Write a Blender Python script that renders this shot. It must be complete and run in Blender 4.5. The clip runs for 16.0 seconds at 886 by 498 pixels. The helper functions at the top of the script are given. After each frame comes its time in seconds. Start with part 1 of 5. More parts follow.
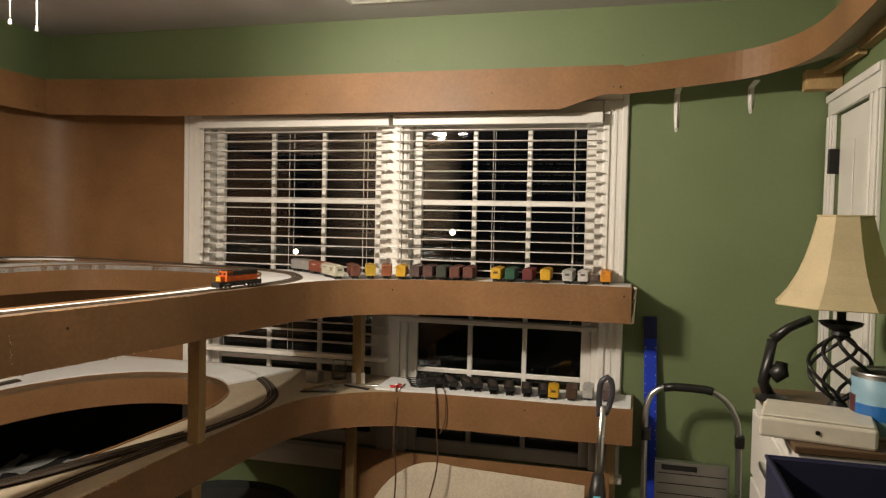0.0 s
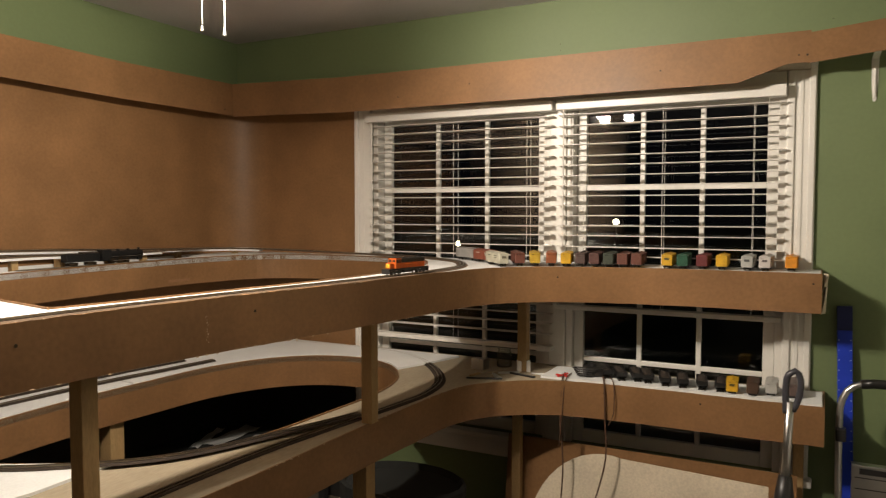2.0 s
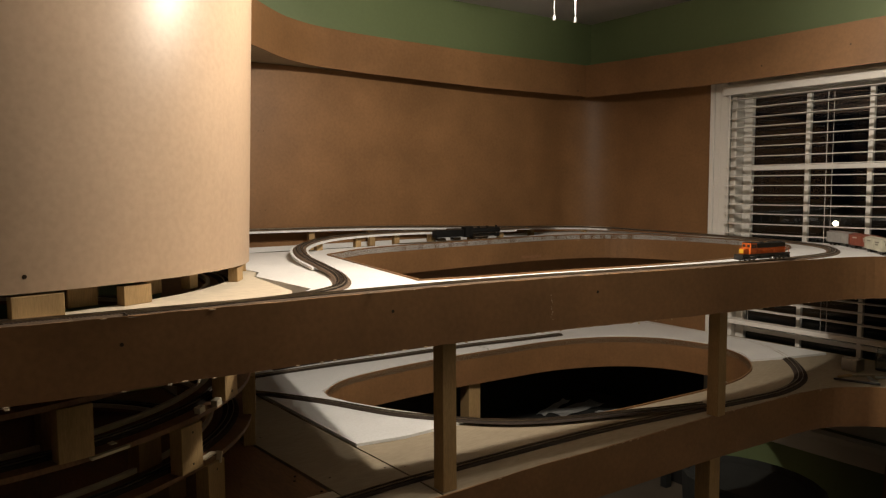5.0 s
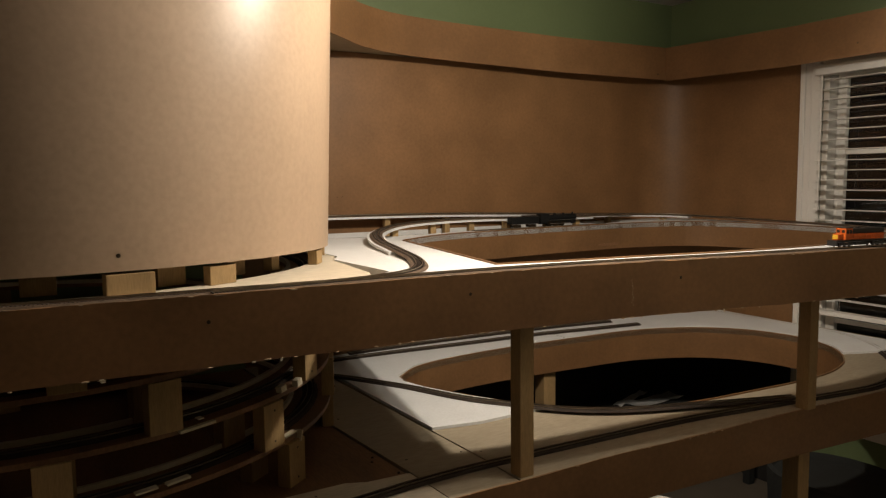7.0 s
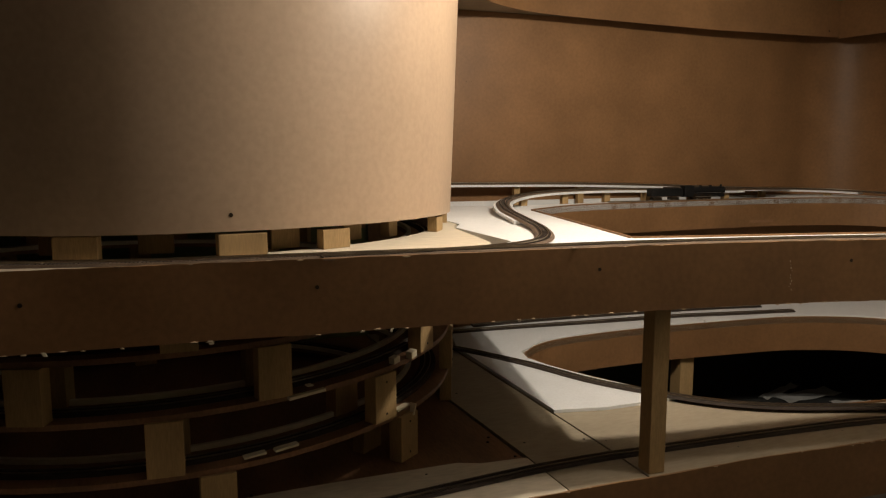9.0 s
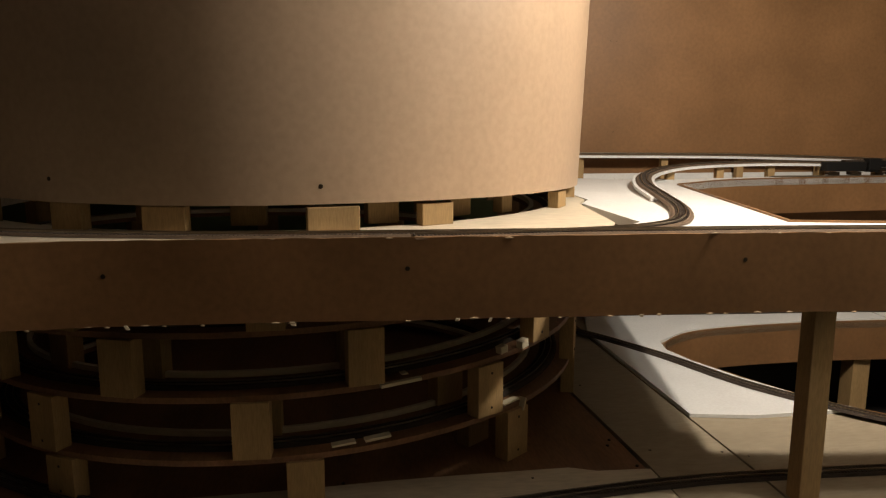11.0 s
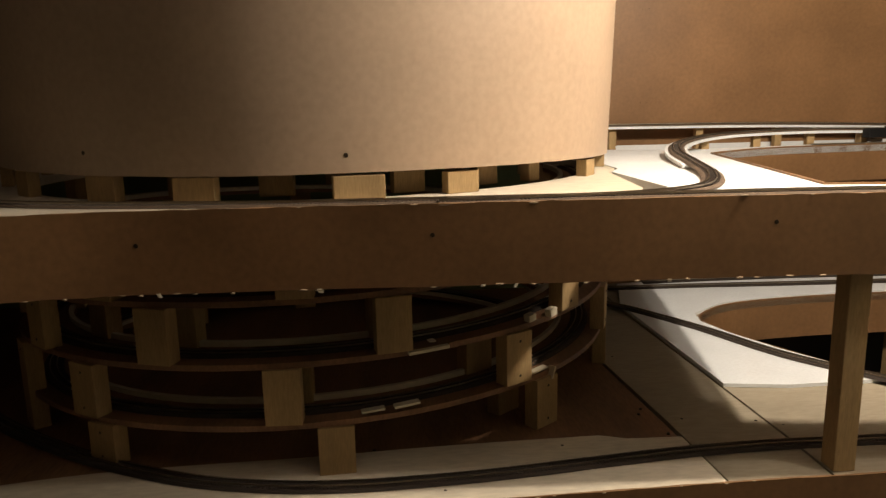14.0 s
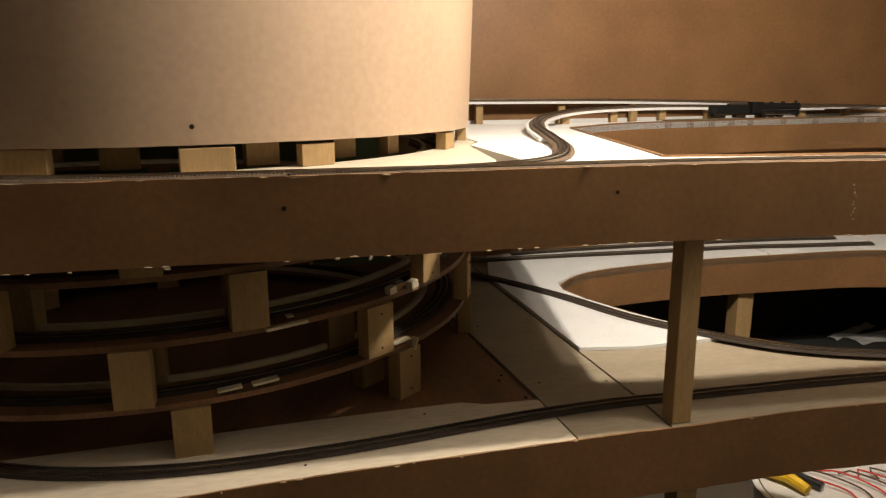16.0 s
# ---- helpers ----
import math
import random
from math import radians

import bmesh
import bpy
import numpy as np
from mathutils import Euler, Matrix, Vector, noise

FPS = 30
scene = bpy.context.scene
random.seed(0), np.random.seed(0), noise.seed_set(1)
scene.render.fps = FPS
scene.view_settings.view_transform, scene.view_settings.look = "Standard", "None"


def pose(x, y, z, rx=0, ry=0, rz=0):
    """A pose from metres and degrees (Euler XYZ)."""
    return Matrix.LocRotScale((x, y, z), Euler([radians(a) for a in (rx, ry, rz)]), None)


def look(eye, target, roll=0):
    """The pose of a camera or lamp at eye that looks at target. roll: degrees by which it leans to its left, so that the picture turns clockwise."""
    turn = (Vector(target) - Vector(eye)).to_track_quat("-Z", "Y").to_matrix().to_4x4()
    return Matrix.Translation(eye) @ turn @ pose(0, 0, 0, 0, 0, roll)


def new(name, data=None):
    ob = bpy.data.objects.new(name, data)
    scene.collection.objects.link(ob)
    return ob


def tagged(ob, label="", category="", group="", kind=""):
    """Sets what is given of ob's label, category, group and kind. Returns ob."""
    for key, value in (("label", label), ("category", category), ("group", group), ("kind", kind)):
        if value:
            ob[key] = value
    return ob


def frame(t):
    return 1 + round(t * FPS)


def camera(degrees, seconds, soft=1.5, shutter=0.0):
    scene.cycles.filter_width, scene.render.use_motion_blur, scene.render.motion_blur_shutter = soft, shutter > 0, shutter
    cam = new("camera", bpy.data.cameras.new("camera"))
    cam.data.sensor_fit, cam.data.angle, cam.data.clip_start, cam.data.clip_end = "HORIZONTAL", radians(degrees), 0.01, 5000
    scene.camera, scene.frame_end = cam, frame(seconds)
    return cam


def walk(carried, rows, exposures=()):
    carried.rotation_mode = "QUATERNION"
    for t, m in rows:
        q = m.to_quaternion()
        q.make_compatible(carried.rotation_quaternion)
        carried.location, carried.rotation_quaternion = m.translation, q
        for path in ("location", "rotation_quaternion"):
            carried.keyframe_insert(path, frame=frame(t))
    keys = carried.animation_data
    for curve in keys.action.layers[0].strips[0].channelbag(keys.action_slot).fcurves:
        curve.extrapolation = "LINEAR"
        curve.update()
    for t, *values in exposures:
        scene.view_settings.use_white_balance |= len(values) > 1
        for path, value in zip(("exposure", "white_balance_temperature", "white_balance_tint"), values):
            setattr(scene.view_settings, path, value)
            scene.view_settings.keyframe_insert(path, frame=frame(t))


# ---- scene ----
cam = camera(62.2, 16.0, soft=1.2, shutter=0.3)
PATH = [
    (0, (3.133, -3.381, 1.638), (2.624, -1.448, 1.561), 1.2),
    (0.5, (3.134, -3.379, 1.637), (2.546, -1.469, 1.557), 0.9),
    (1, (3.107, -3.368, 1.629), (2.423, -1.491, 1.542), 0.8),
    (1.5, (3.106, -3.375, 1.621), (2.304, -1.545, 1.525), 0.4),
    (2, (3.112, -3.366, 1.617), (2.197, -1.59, 1.513), -0.0),
    (2.5, (3.108, -3.369, 1.623), (2.078, -1.658, 1.52), 0.0),
    (3, (3.144, -3.377, 1.628), (1.926, -1.794, 1.534), -0.4),
    (3.5, (3.132, -3.359, 1.617), (1.711, -1.954, 1.532), -0.8),
    (4, (3.127, -3.348, 1.619), (1.598, -2.062, 1.525), -0.9),
    (4.2, (3.141, -3.358, 1.642), (1.577, -2.116, 1.522), -0.7),
    (6.5, (3.125, -3.362, 1.615), (1.455, -2.276, 1.436), -0.3),
    (7, (3.119, -3.367, 1.613), (1.397, -2.368, 1.425), -0.6),
    (7.5, (3.107, -3.361, 1.613), (1.359, -2.409, 1.419), -0.6),
    (8, (3.115, -3.354, 1.615), (1.296, -2.547, 1.418), -0.1),
    (8.5, (3.108, -3.331, 1.603), (1.246, -2.64, 1.364), -0.3),
    (9, (3.008, -3.279, 1.59), (1.139, -2.616, 1.328), 0.1),
    (9.5, (2.916, -3.25, 1.593), (1.02, -2.661, 1.35), -0.4),
    (9.7, (2.903, -3.239, 1.594), (0.979, -2.753, 1.347), -0.5),
    (11.8, (2.847, -3.078, 1.58), (0.892, -2.839, 1.229), 0.1),
    (12, (2.848, -3.068, 1.585), (0.899, -2.795, 1.226), -0.2),
    (12.5, (2.853, -3.048, 1.576), (0.928, -2.65, 1.21), -1.0),
    (13, (2.86, -3.02, 1.57), (0.944, -2.584, 1.196), -1.3),
    (13.5, (2.868, -3.093, 1.561), (0.936, -2.728, 1.194), -1.1),
    (14, (2.867, -3.115, 1.556), (0.911, -2.965, 1.165), -1.2),
    (14.5, (2.87, -3.116, 1.54), (0.918, -3.02, 1.118), -0.9),
    (15, (2.854, -3.101, 1.538), (0.914, -2.907, 1.09), -0.7),
    (15.5, (2.857, -3.072, 1.538), (0.938, -2.74, 1.08), 0.0),
    (16, (2.879, -3.059, 1.549), (0.986, -2.606, 1.091), -0.3),
]
EXPOSURES = [(0, -0.22), (1, -0.34), (2, -0.25), (3.5, -0.92), (7, -0.98), (9, -1.02), (12, -0.66), (13.5, -0.7), (14.5, -0.1), (16, -0.2)]
walk(cam, [(t, look(eye, target, roll)) for t, eye, target, roll in PATH], EXPOSURES)


# ---- world and light ----
world = bpy.data.worlds.new("night")
world.use_nodes = True
world.node_tree.nodes["Background"].inputs[0].default_value = (0.25, 0.32, 0.5, 1)
world.node_tree.nodes["Background"].inputs[1].default_value = 0.004
scene.world = world
scene.view_settings.exposure = 0.0

FAN = (1.57, -1.85, 2.30)
# an added shadeless spot brightens the east side; the other two bulbs are bare
for deg, arm, aimed_east, power in ((30, 0.12, True, 82.0), (-10, 0.28, False, 28.0), (-64, 0.17, False, 116.0)):
    a = radians(deg)
    eye = Vector((FAN[0] + arm * math.cos(a), FAN[1] + arm * math.sin(a), FAN[2]))
    bulb = bpy.data.lights.new("bulb", "SPOT" if aimed_east else "POINT")
    bulb.energy, bulb.shadow_soft_size, bulb.color = power, 0.035, (1.0, 0.88, 0.735)
    if aimed_east:
        bulb.spot_size, bulb.spot_blend = radians(178), 1.0
    ob = tagged(new("bulb", bulb), "glowing warm bulb of the ceiling fan", "bulb")
    ob.matrix_basis = look(eye, eye + Vector((math.cos(a), math.sin(a), 0.1)))


# ---- materials ----
def material(name, color, rough=0.6, metal=0.0, vary=0.12, grain=0.0, scale=6.0, bump=0.0, stretch=(1, 1, 1), second=None, spots=0.0, gloss=0.5, per_object=0.0):
    """Noise at two scales over a base colour: broad patches and fine grain, with relief."""
    m = bpy.data.materials.new(name)
    m.use_nodes = True
    nt = m.node_tree
    b = nt.nodes["Principled BSDF"]
    b.inputs["Roughness"].default_value, b.inputs["Metallic"].default_value = rough, metal
    b.inputs["Specular IOR Level"].default_value = gloss
    mp = nt.nodes.new("ShaderNodeMapping")
    mp.inputs["Scale"].default_value = stretch
    geo = nt.nodes.new("ShaderNodeNewGeometry")
    nt.links.new(geo.outputs["Position"], mp.inputs["Vector"])
    broad = nt.nodes.new("ShaderNodeTexNoise")
    broad.inputs["Scale"].default_value, broad.inputs["Detail"].default_value = scale, 4
    fine = nt.nodes.new("ShaderNodeTexNoise")
    fine.inputs["Scale"].default_value, fine.inputs["Detail"].default_value = scale * 22, 3
    nt.links.new(mp.outputs[0], broad.inputs["Vector"])
    nt.links.new(mp.outputs[0], fine.inputs["Vector"])
    other = second or tuple(c * (1 - 2.2 * vary) for c in color)
    ramp = nt.nodes.new("ShaderNodeValToRGB")
    ramp.color_ramp.elements[0].position, ramp.color_ramp.elements[1].position = 0.3, 0.7
    ramp.color_ramp.elements[0].color, ramp.color_ramp.elements[1].color = (*other, 1), (*color, 1)
    nt.links.new(broad.outputs["Fac"], ramp.inputs[0])
    mix = nt.nodes.new("ShaderNodeMix")
    mix.data_type, mix.blend_type = "RGBA", "MULTIPLY"
    mix.inputs[0].default_value = max(grain, 0.05)
    nt.links.new(ramp.outputs[0], mix.inputs[6])
    fr = nt.nodes.new("ShaderNodeValToRGB")
    fr.color_ramp.elements[0].position, fr.color_ramp.elements[1].position = 0.3, 0.65
    fr.color_ramp.elements[0].color, fr.color_ramp.elements[1].color = (0.35, 0.33, 0.3, 1), (1, 1, 1, 1)
    nt.links.new(fine.outputs["Fac"], fr.inputs[0])
    nt.links.new(fr.outputs[0], mix.inputs[7])
    out = mix.outputs[2]
    if per_object:
        info = nt.nodes.new("ShaderNodeObjectInfo")
        hsv = nt.nodes.new("ShaderNodeHueSaturation")
        mr = nt.nodes.new("ShaderNodeMapRange")
        mr.inputs[3].default_value, mr.inputs[4].default_value = 1 - per_object, 1 + per_object
        nt.links.new(info.outputs["Random"], mr.inputs[0])
        nt.links.new(mr.outputs[0], hsv.inputs["Value"])
        nt.links.new(out, hsv.inputs["Color"])
        out = hsv.outputs[0]
    nt.links.new(out, b.inputs["Base Color"])
    rr = nt.nodes.new("ShaderNodeMapRange")
    rr.inputs[3].default_value, rr.inputs[4].default_value = max(0.02, rough - 0.08), min(1, rough + 0.1)
    nt.links.new(broad.outputs["Fac"], rr.inputs[0])
    nt.links.new(rr.outputs[0], b.inputs["Roughness"])
    if bump:
        bp = nt.nodes.new("ShaderNodeBump")
        bp.inputs["Strength"].default_value, bp.inputs["Distance"].default_value = bump, 0.002
        nt.links.new(fine.outputs["Fac"], bp.inputs["Height"])
        nt.links.new(bp.outputs[0], b.inputs["Normal"])
    return m


HARDBOARD = material("hardboard", (0.27, 0.142, 0.06), 0.48, gloss=0.32, vary=0.13, grain=0.22, scale=3.5, bump=0.05)
DRUM = material("pale_hardboard", (0.485, 0.352, 0.238), 0.42, vary=0.06, grain=0.15, scale=3.0, bump=0.04)
HARD_EDGE = material("hardboard_edge", (0.5, 0.36, 0.22), 0.8, vary=0.2, grain=0.3, scale=20, bump=0.3)
GREEN = material("green_paint", (0.155, 0.205, 0.092), 0.55, vary=0.05, grain=0.08, scale=2.5, bump=0.12)
CEILING = material("ceiling_paint", (0.52, 0.49, 0.475), 0.8, vary=0.04, grain=0.08, scale=3, bump=0.2)
TRIM = material("white_trim", (0.78, 0.76, 0.71), 0.35, vary=0.04, grain=0.05, scale=5)
FOAM = material("white_foam_board", (0.79, 0.80, 0.79), 0.7, vary=0.04, grain=0.12, scale=6, bump=0.1)
TAN_PLY = material("pale_plywood", (0.40, 0.335, 0.235), 0.65, vary=0.1, grain=0.25, scale=5, bump=0.15, stretch=(1, 0.25, 1))
CREAM_PLY = material("cream_plywood", (0.72, 0.63, 0.48), 0.65, vary=0.08, grain=0.25, scale=5, bump=0.15, stretch=(1, 0.25, 1))
RED_PLY = material("reddish_plywood", (0.30, 0.155, 0.075), 0.6, vary=0.2, grain=0.4, scale=5, bump=0.2, stretch=(0.3, 1.5, 1))
PINE = material("pine_lumber", (0.50, 0.335, 0.155), 0.65, gloss=0.3, vary=0.12, grain=0.35, scale=9, bump=0.15, stretch=(2, 2, 0.25), per_object=0.14)
BROWN_CORK = material("brown_cork_roadbed", (0.15, 0.10, 0.062), 0.9, vary=0.15, grain=0.45, scale=30, bump=0.5)
CORK = material("dark_cork_roadbed", (0.055, 0.038, 0.026), 0.9, vary=0.2, grain=0.5, scale=30, bump=0.5)
TIES = material("track_ties", (0.075, 0.055, 0.04), 0.7, vary=0.2, grain=0.3, scale=40)
RAIL = material("nickel_rail", (0.42, 0.36, 0.28), 0.32, 1.0, vary=0.1, scale=30)
BLACK = material("black_plastic", (0.018, 0.017, 0.016), 0.35, vary=0.1, scale=12)
BLACK_METAL = material("black_iron", (0.012, 0.011, 0.010), 0.45, vary=0.15, scale=20, gloss=0.4)
CHROME = material("brushed_aluminium", (0.62, 0.62, 0.6), 0.3, 1.0, vary=0.05, scale=20)
SHADE = material("parchment_shade", (0.52, 0.43, 0.255), 0.7, vary=0.06, grain=0.15, scale=9)
FLOOR = material("dark_carpet", (0.13, 0.104, 0.074), 0.95, vary=0.1, grain=0.6, scale=9, bump=0.8)
SCREW = material("dark_screw", (0.05, 0.035, 0.02), 0.4, 0.7, vary=0.1, scale=30)


def paint(name, color, rough=0.45):
    return material(name, color, rough, vary=0.07, grain=0.1, scale=25)


BLUE = paint("blue_anodised", (0.012, 0.045, 0.5), 0.4)
WHITE_MARK = paint("white_mark", (0.7, 0.75, 0.85))
GLASS = bpy.data.materials.new("window_glass")
GLASS.use_nodes = True
g = GLASS.node_tree.nodes["Principled BSDF"]
g.inputs["Base Color"].default_value = (0.9, 0.95, 0.93, 1)
g.inputs["Roughness"].default_value, g.inputs["Transmission Weight"].default_value, g.inputs["IOR"].default_value = 0.01, 1.0, 1.5


# ---- building blocks ----
def link(name, bm, mat, parent=None, label="", smooth=False):
    me = bpy.data.meshes.new(name)
    bmesh.ops.recalc_face_normals(bm, faces=bm.faces)
    bm.to_mesh(me)
    bm.free()
    if smooth:
        for p in me.polygons:
            p.use_smooth = True
    for m in (mat if isinstance(mat, (list, tuple)) else [mat]):
        me.materials.append(m)
    ob = new(name, me)
    if parent:
        ob.parent = parent
        ob.matrix_parent_inverse = parent.matrix_basis.inverted()
    if label:
        ob["label"] = label
    return ob


def part(name, bm, mat, parent, label="", smooth=False):
    return link(name, bm, mat, parent, label, smooth)


def thing(name, at, label, category, group="", kind=""):
    ob = new(name)
    ob.matrix_basis = Matrix.Translation(at)
    ob.empty_display_size = 0.05
    return tagged(ob, label, category, group, kind)


def box(x0, x1, y0, y1, z0, z1, bevel=0.0, bm=None):
    bm = bm or bmesh.new()
    r = bmesh.ops.create_cube(bm, size=1)
    for v in r["verts"]:
        v.co = Vector(((x0 + x1) / 2 + v.co.x * (x1 - x0), (y0 + y1) / 2 + v.co.y * (y1 - y0), (z0 + z1) / 2 + v.co.z * (z1 - z0)))
    if bevel:
        es = list({e for v in r["verts"] for e in v.link_edges})
        bmesh.ops.bevel(bm, geom=es, offset=bevel, segments=2, affect="EDGES", profile=0.5)
    return bm


def turned(bm, m):
    bmesh.ops.transform(bm, matrix=m, verts=bm.verts)
    return bm


def lathe(profile, n=32, at=(0, 0, 0), bm=None, a0=0.0, a1=2 * math.pi):
    """Revolves (radius, z) pairs round the upright axis."""
    bm = bm or bmesh.new()
    full = abs(a1 - a0 - 2 * math.pi) < 1e-6
    rings = []
    for k in range(n if full else n + 1):
        a = a0 + (a1 - a0) * k / n
        rings.append([bm.verts.new((at[0] + r * math.cos(a), at[1] + r * math.sin(a), at[2] + z)) for r, z in profile])
    for k in range(n):
        A, B = rings[k], rings[(k + 1) % len(rings)]
        for i in range(len(profile) - 1):
            bm.faces.new((A[i], B[i], B[i + 1], A[i + 1]))
    return bm


def tube(pts, r, n=8, bm=None):
    """A round tube with closed ends along points."""
    bm = bm or bmesh.new()
    pts = [Vector(p) for p in pts]
    rings = []
    up = Vector((0.13, 0.21, 0.97)).normalized()
    for i, p in enumerate(pts):
        d = (pts[min(i + 1, len(pts) - 1)] - pts[max(i - 1, 0)]).normalized()
        s = d.cross(up)
        s = s.normalized() if s.length > 1e-4 else Vector((1, 0, 0))
        t = s.cross(d).normalized()
        rad = r[i] if isinstance(r, (list, tuple)) else r
        rings.append([bm.verts.new(p + rad * (math.cos(2 * math.pi * k / n) * s + math.sin(2 * math.pi * k / n) * t)) for k in range(n)])
    for A, B in zip(rings, rings[1:]):
        for k in range(n):
            bm.faces.new((A[k], A[(k + 1) % n], B[(k + 1) % n], B[k]))
    bm.faces.new(rings[0][::-1])
    bm.faces.new(rings[-1])
    return bm


def spline(pts, step=0.03, closed=False):
    """Catmull-Rom through points of any dimension."""
    P = [np.array(p, float) for p in pts]
    n = len(P)
    out = []
    for i in range(n if closed else n - 1):
        p1, p2 = P[i], P[(i + 1) % n]
        p0 = P[i - 1] if closed or i else 2 * p1 - p2
        p3 = P[(i + 2) % n] if closed or i + 2 < n else 2 * p2 - p1
        k = max(1, int(np.linalg.norm(p2 - p1) / step))
        for j in range(k):
            t = j / k
            out.append(0.5 * (2 * p1 + (p2 - p0) * t + (2 * p0 - 5 * p1 + 4 * p2 - p3) * t * t + (3 * p1 - p0 - 3 * p2 + p3) * t ** 3))
    if not closed:
        out.append(P[-1])
    return out


def sides(path, closed=False):
    """Unit normals to the right of a plan path."""
    n = len(path)
    res = []
    for i in range(n):
        a = path[(i - 1) % n] if closed or i else path[0]
        b = path[(i + 1) % n] if closed or i + 1 < n else path[-1]
        d = np.array(b[:2]) - np.array(a[:2])
        d /= max(np.linalg.norm(d), 1e-9)
        res.append(np.array((d[1], -d[0])))
    return res


def swept(path, section, closed=False, bm=None, rough=0.0):
    """Sweeps a closed (offset to the right, height) section along a path of x, y, z."""
    bm = bm or bmesh.new()
    rings = []
    for p, s in zip(path, sides(path, closed)):
        z = p[2] if len(p) > 2 else 0.0
        rings.append([bm.verts.new((p[0] + s[0] * o, p[1] + s[1] * o, z + h + (random.uniform(-rough, rough) if rough else 0))) for o, h in section])
    m = len(section)
    pairs = list(zip(rings, rings[1:])) + ([(rings[-1], rings[0])] if closed else [])
    for A, B in pairs:
        for k in range(m):
            bm.faces.new((A[k], A[(k + 1) % m], B[(k + 1) % m], B[k]))
    if not closed:
        bm.faces.new(rings[0])
        bm.faces.new(rings[-1][::-1])
    return bm


def strip(path, z0, z1, thick=0.005, closed=False, rough=0.0):
    """A standing board of that thickness to the left of a plan path."""
    return swept(path, [(0, z0), (0, z1), (-thick, z1), (-thick, z0)], closed, rough=rough)


def slab(outline, holes=(), top=0.0, thick=0.012, height=None, cuts=()):
    """A board with an outline and holes; height(y) bends it."""
    bm = bmesh.new()
    edges = []
    for loop in (outline, *holes):
        vs = [bm.verts.new((p[0], p[1], 0)) for p in loop]
        edges += [bm.edges.new((vs[i], vs[(i + 1) % len(vs)])) for i in range(len(vs))]
    bmesh.ops.triangle_fill(bm, use_beauty=True, edges=edges)
    for c in cuts:
        bmesh.ops.bisect_plane(bm, geom=bm.verts[:] + bm.edges[:] + bm.faces[:], plane_co=(0, c, 0), plane_no=(0, 1, 0))
    r = bmesh.ops.extrude_face_region(bm, geom=bm.faces[:])
    low = {v for v in r["geom"] if isinstance(v, bmesh.types.BMVert)}
    for v in bm.verts:
        v.co.z = (height(v.co.y) if height else 0) + top - (thick if v in low else 0)
    return bm


def screw(at, facing, parent, r=0.0045, mat=None):
    """A countersunk screw head, dark and round, facing that way."""
    bm = bmesh.new()
    bmesh.ops.create_cone(bm, cap_ends=True, segments=10, radius1=r, radius2=r * 0.75, depth=0.003)
    turned(bm, Matrix.Translation(Vector(at) - 0.002 * Vector(facing).normalized()) @ Vector(facing).to_track_quat("Z", "Y").to_matrix().to_4x4())
    return part("screw", bm, mat or SCREW, parent)


U = 1.38      # top of the upper deck
ROOM_X, ROOM_Y, ROOM_Z = 3.90, -5.9, 2.605


def low(y):
    """Top of the lower deck, which climbs towards the window."""
    return 0.82 + 0.06 * min(1.0, max(0.0, (y + 2.2) / 1.9))


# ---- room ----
# the unseen far walls get a dark colour to keep bounced light down
FAR_WALL = material("bounce_cutting_brown", (0.05, 0.035, 0.022), 0.7, vary=0.08, grain=0.1, scale=3)
WIN = (0.95, 2.98, 0.51, 2.135)
bm = bmesh.new()
for x0, x1, z0, z1 in ((-0.12, WIN[0], 0, ROOM_Z), (WIN[1], ROOM_X + 0.12, 0, ROOM_Z), (WIN[0], WIN[1], 0, WIN[2]), (WIN[0], WIN[1], WIN[3], ROOM_Z)):
    box(x0, x1, 0, 0.14, z0, z1, bm=bm)
tagged(link("wall_north", bm, GREEN), "green painted wall with a twin window", "wall", kind="structure")
tagged(link("wall_west", box(-0.12, 0, ROOM_Y, 0, 0, ROOM_Z), GREEN), "green painted long wall", "wall", kind="structure")
tagged(link("wall_south", box(-0.12, ROOM_X + 0.12, ROOM_Y - 0.12, ROOM_Y, 0, ROOM_Z), FAR_WALL), "unseen closing wall, dark brown to cut bounced light", "wall", kind="structure")
bm = bmesh.new()
DOOR = (-0.60, -0.10, 2.10)
box(ROOM_X, ROOM_X + 0.12, DOOR[1], 0, 0, ROOM_Z, bm=bm)
box(ROOM_X, ROOM_X + 0.12, -1.9, DOOR[0], 0, ROOM_Z, bm=bm)
box(ROOM_X, ROOM_X + 0.12, DOOR[0], DOOR[1], DOOR[2], ROOM_Z, bm=bm)
tagged(link("wall_east", bm, GREEN), "green painted wall with a white door", "wall", kind="structure")
# split off the green east wall so this unseen stretch reflects little light
tagged(link("wall_southeast", box(ROOM_X, ROOM_X + 0.12, ROOM_Y, -1.9, 0, ROOM_Z), FAR_WALL), "unseen closing wall, dark brown to cut bounced light", "wall", kind="structure")
tagged(link("floor", box(-0.12, ROOM_X + 0.12, ROOM_Y - 0.12, 0.14, -0.1, 0), FLOOR), "tan brown carpeted floor", "floor", kind="structure")
tagged(link("ceiling", box(-0.12, ROOM_X + 0.12, ROOM_Y - 0.12, 0.14, ROOM_Z, ROOM_Z + 0.1), CEILING), "white painted ceiling", "ceiling", kind="structure")
tagged(link("ground", box(-60, 60, 0.5, 120, -0.9, -0.8), material("night_lawn", (0.03, 0.045, 0.02), 0.9, grain=0.5, scale=2)), "dark lawn outside at night", "ground", kind="structure")

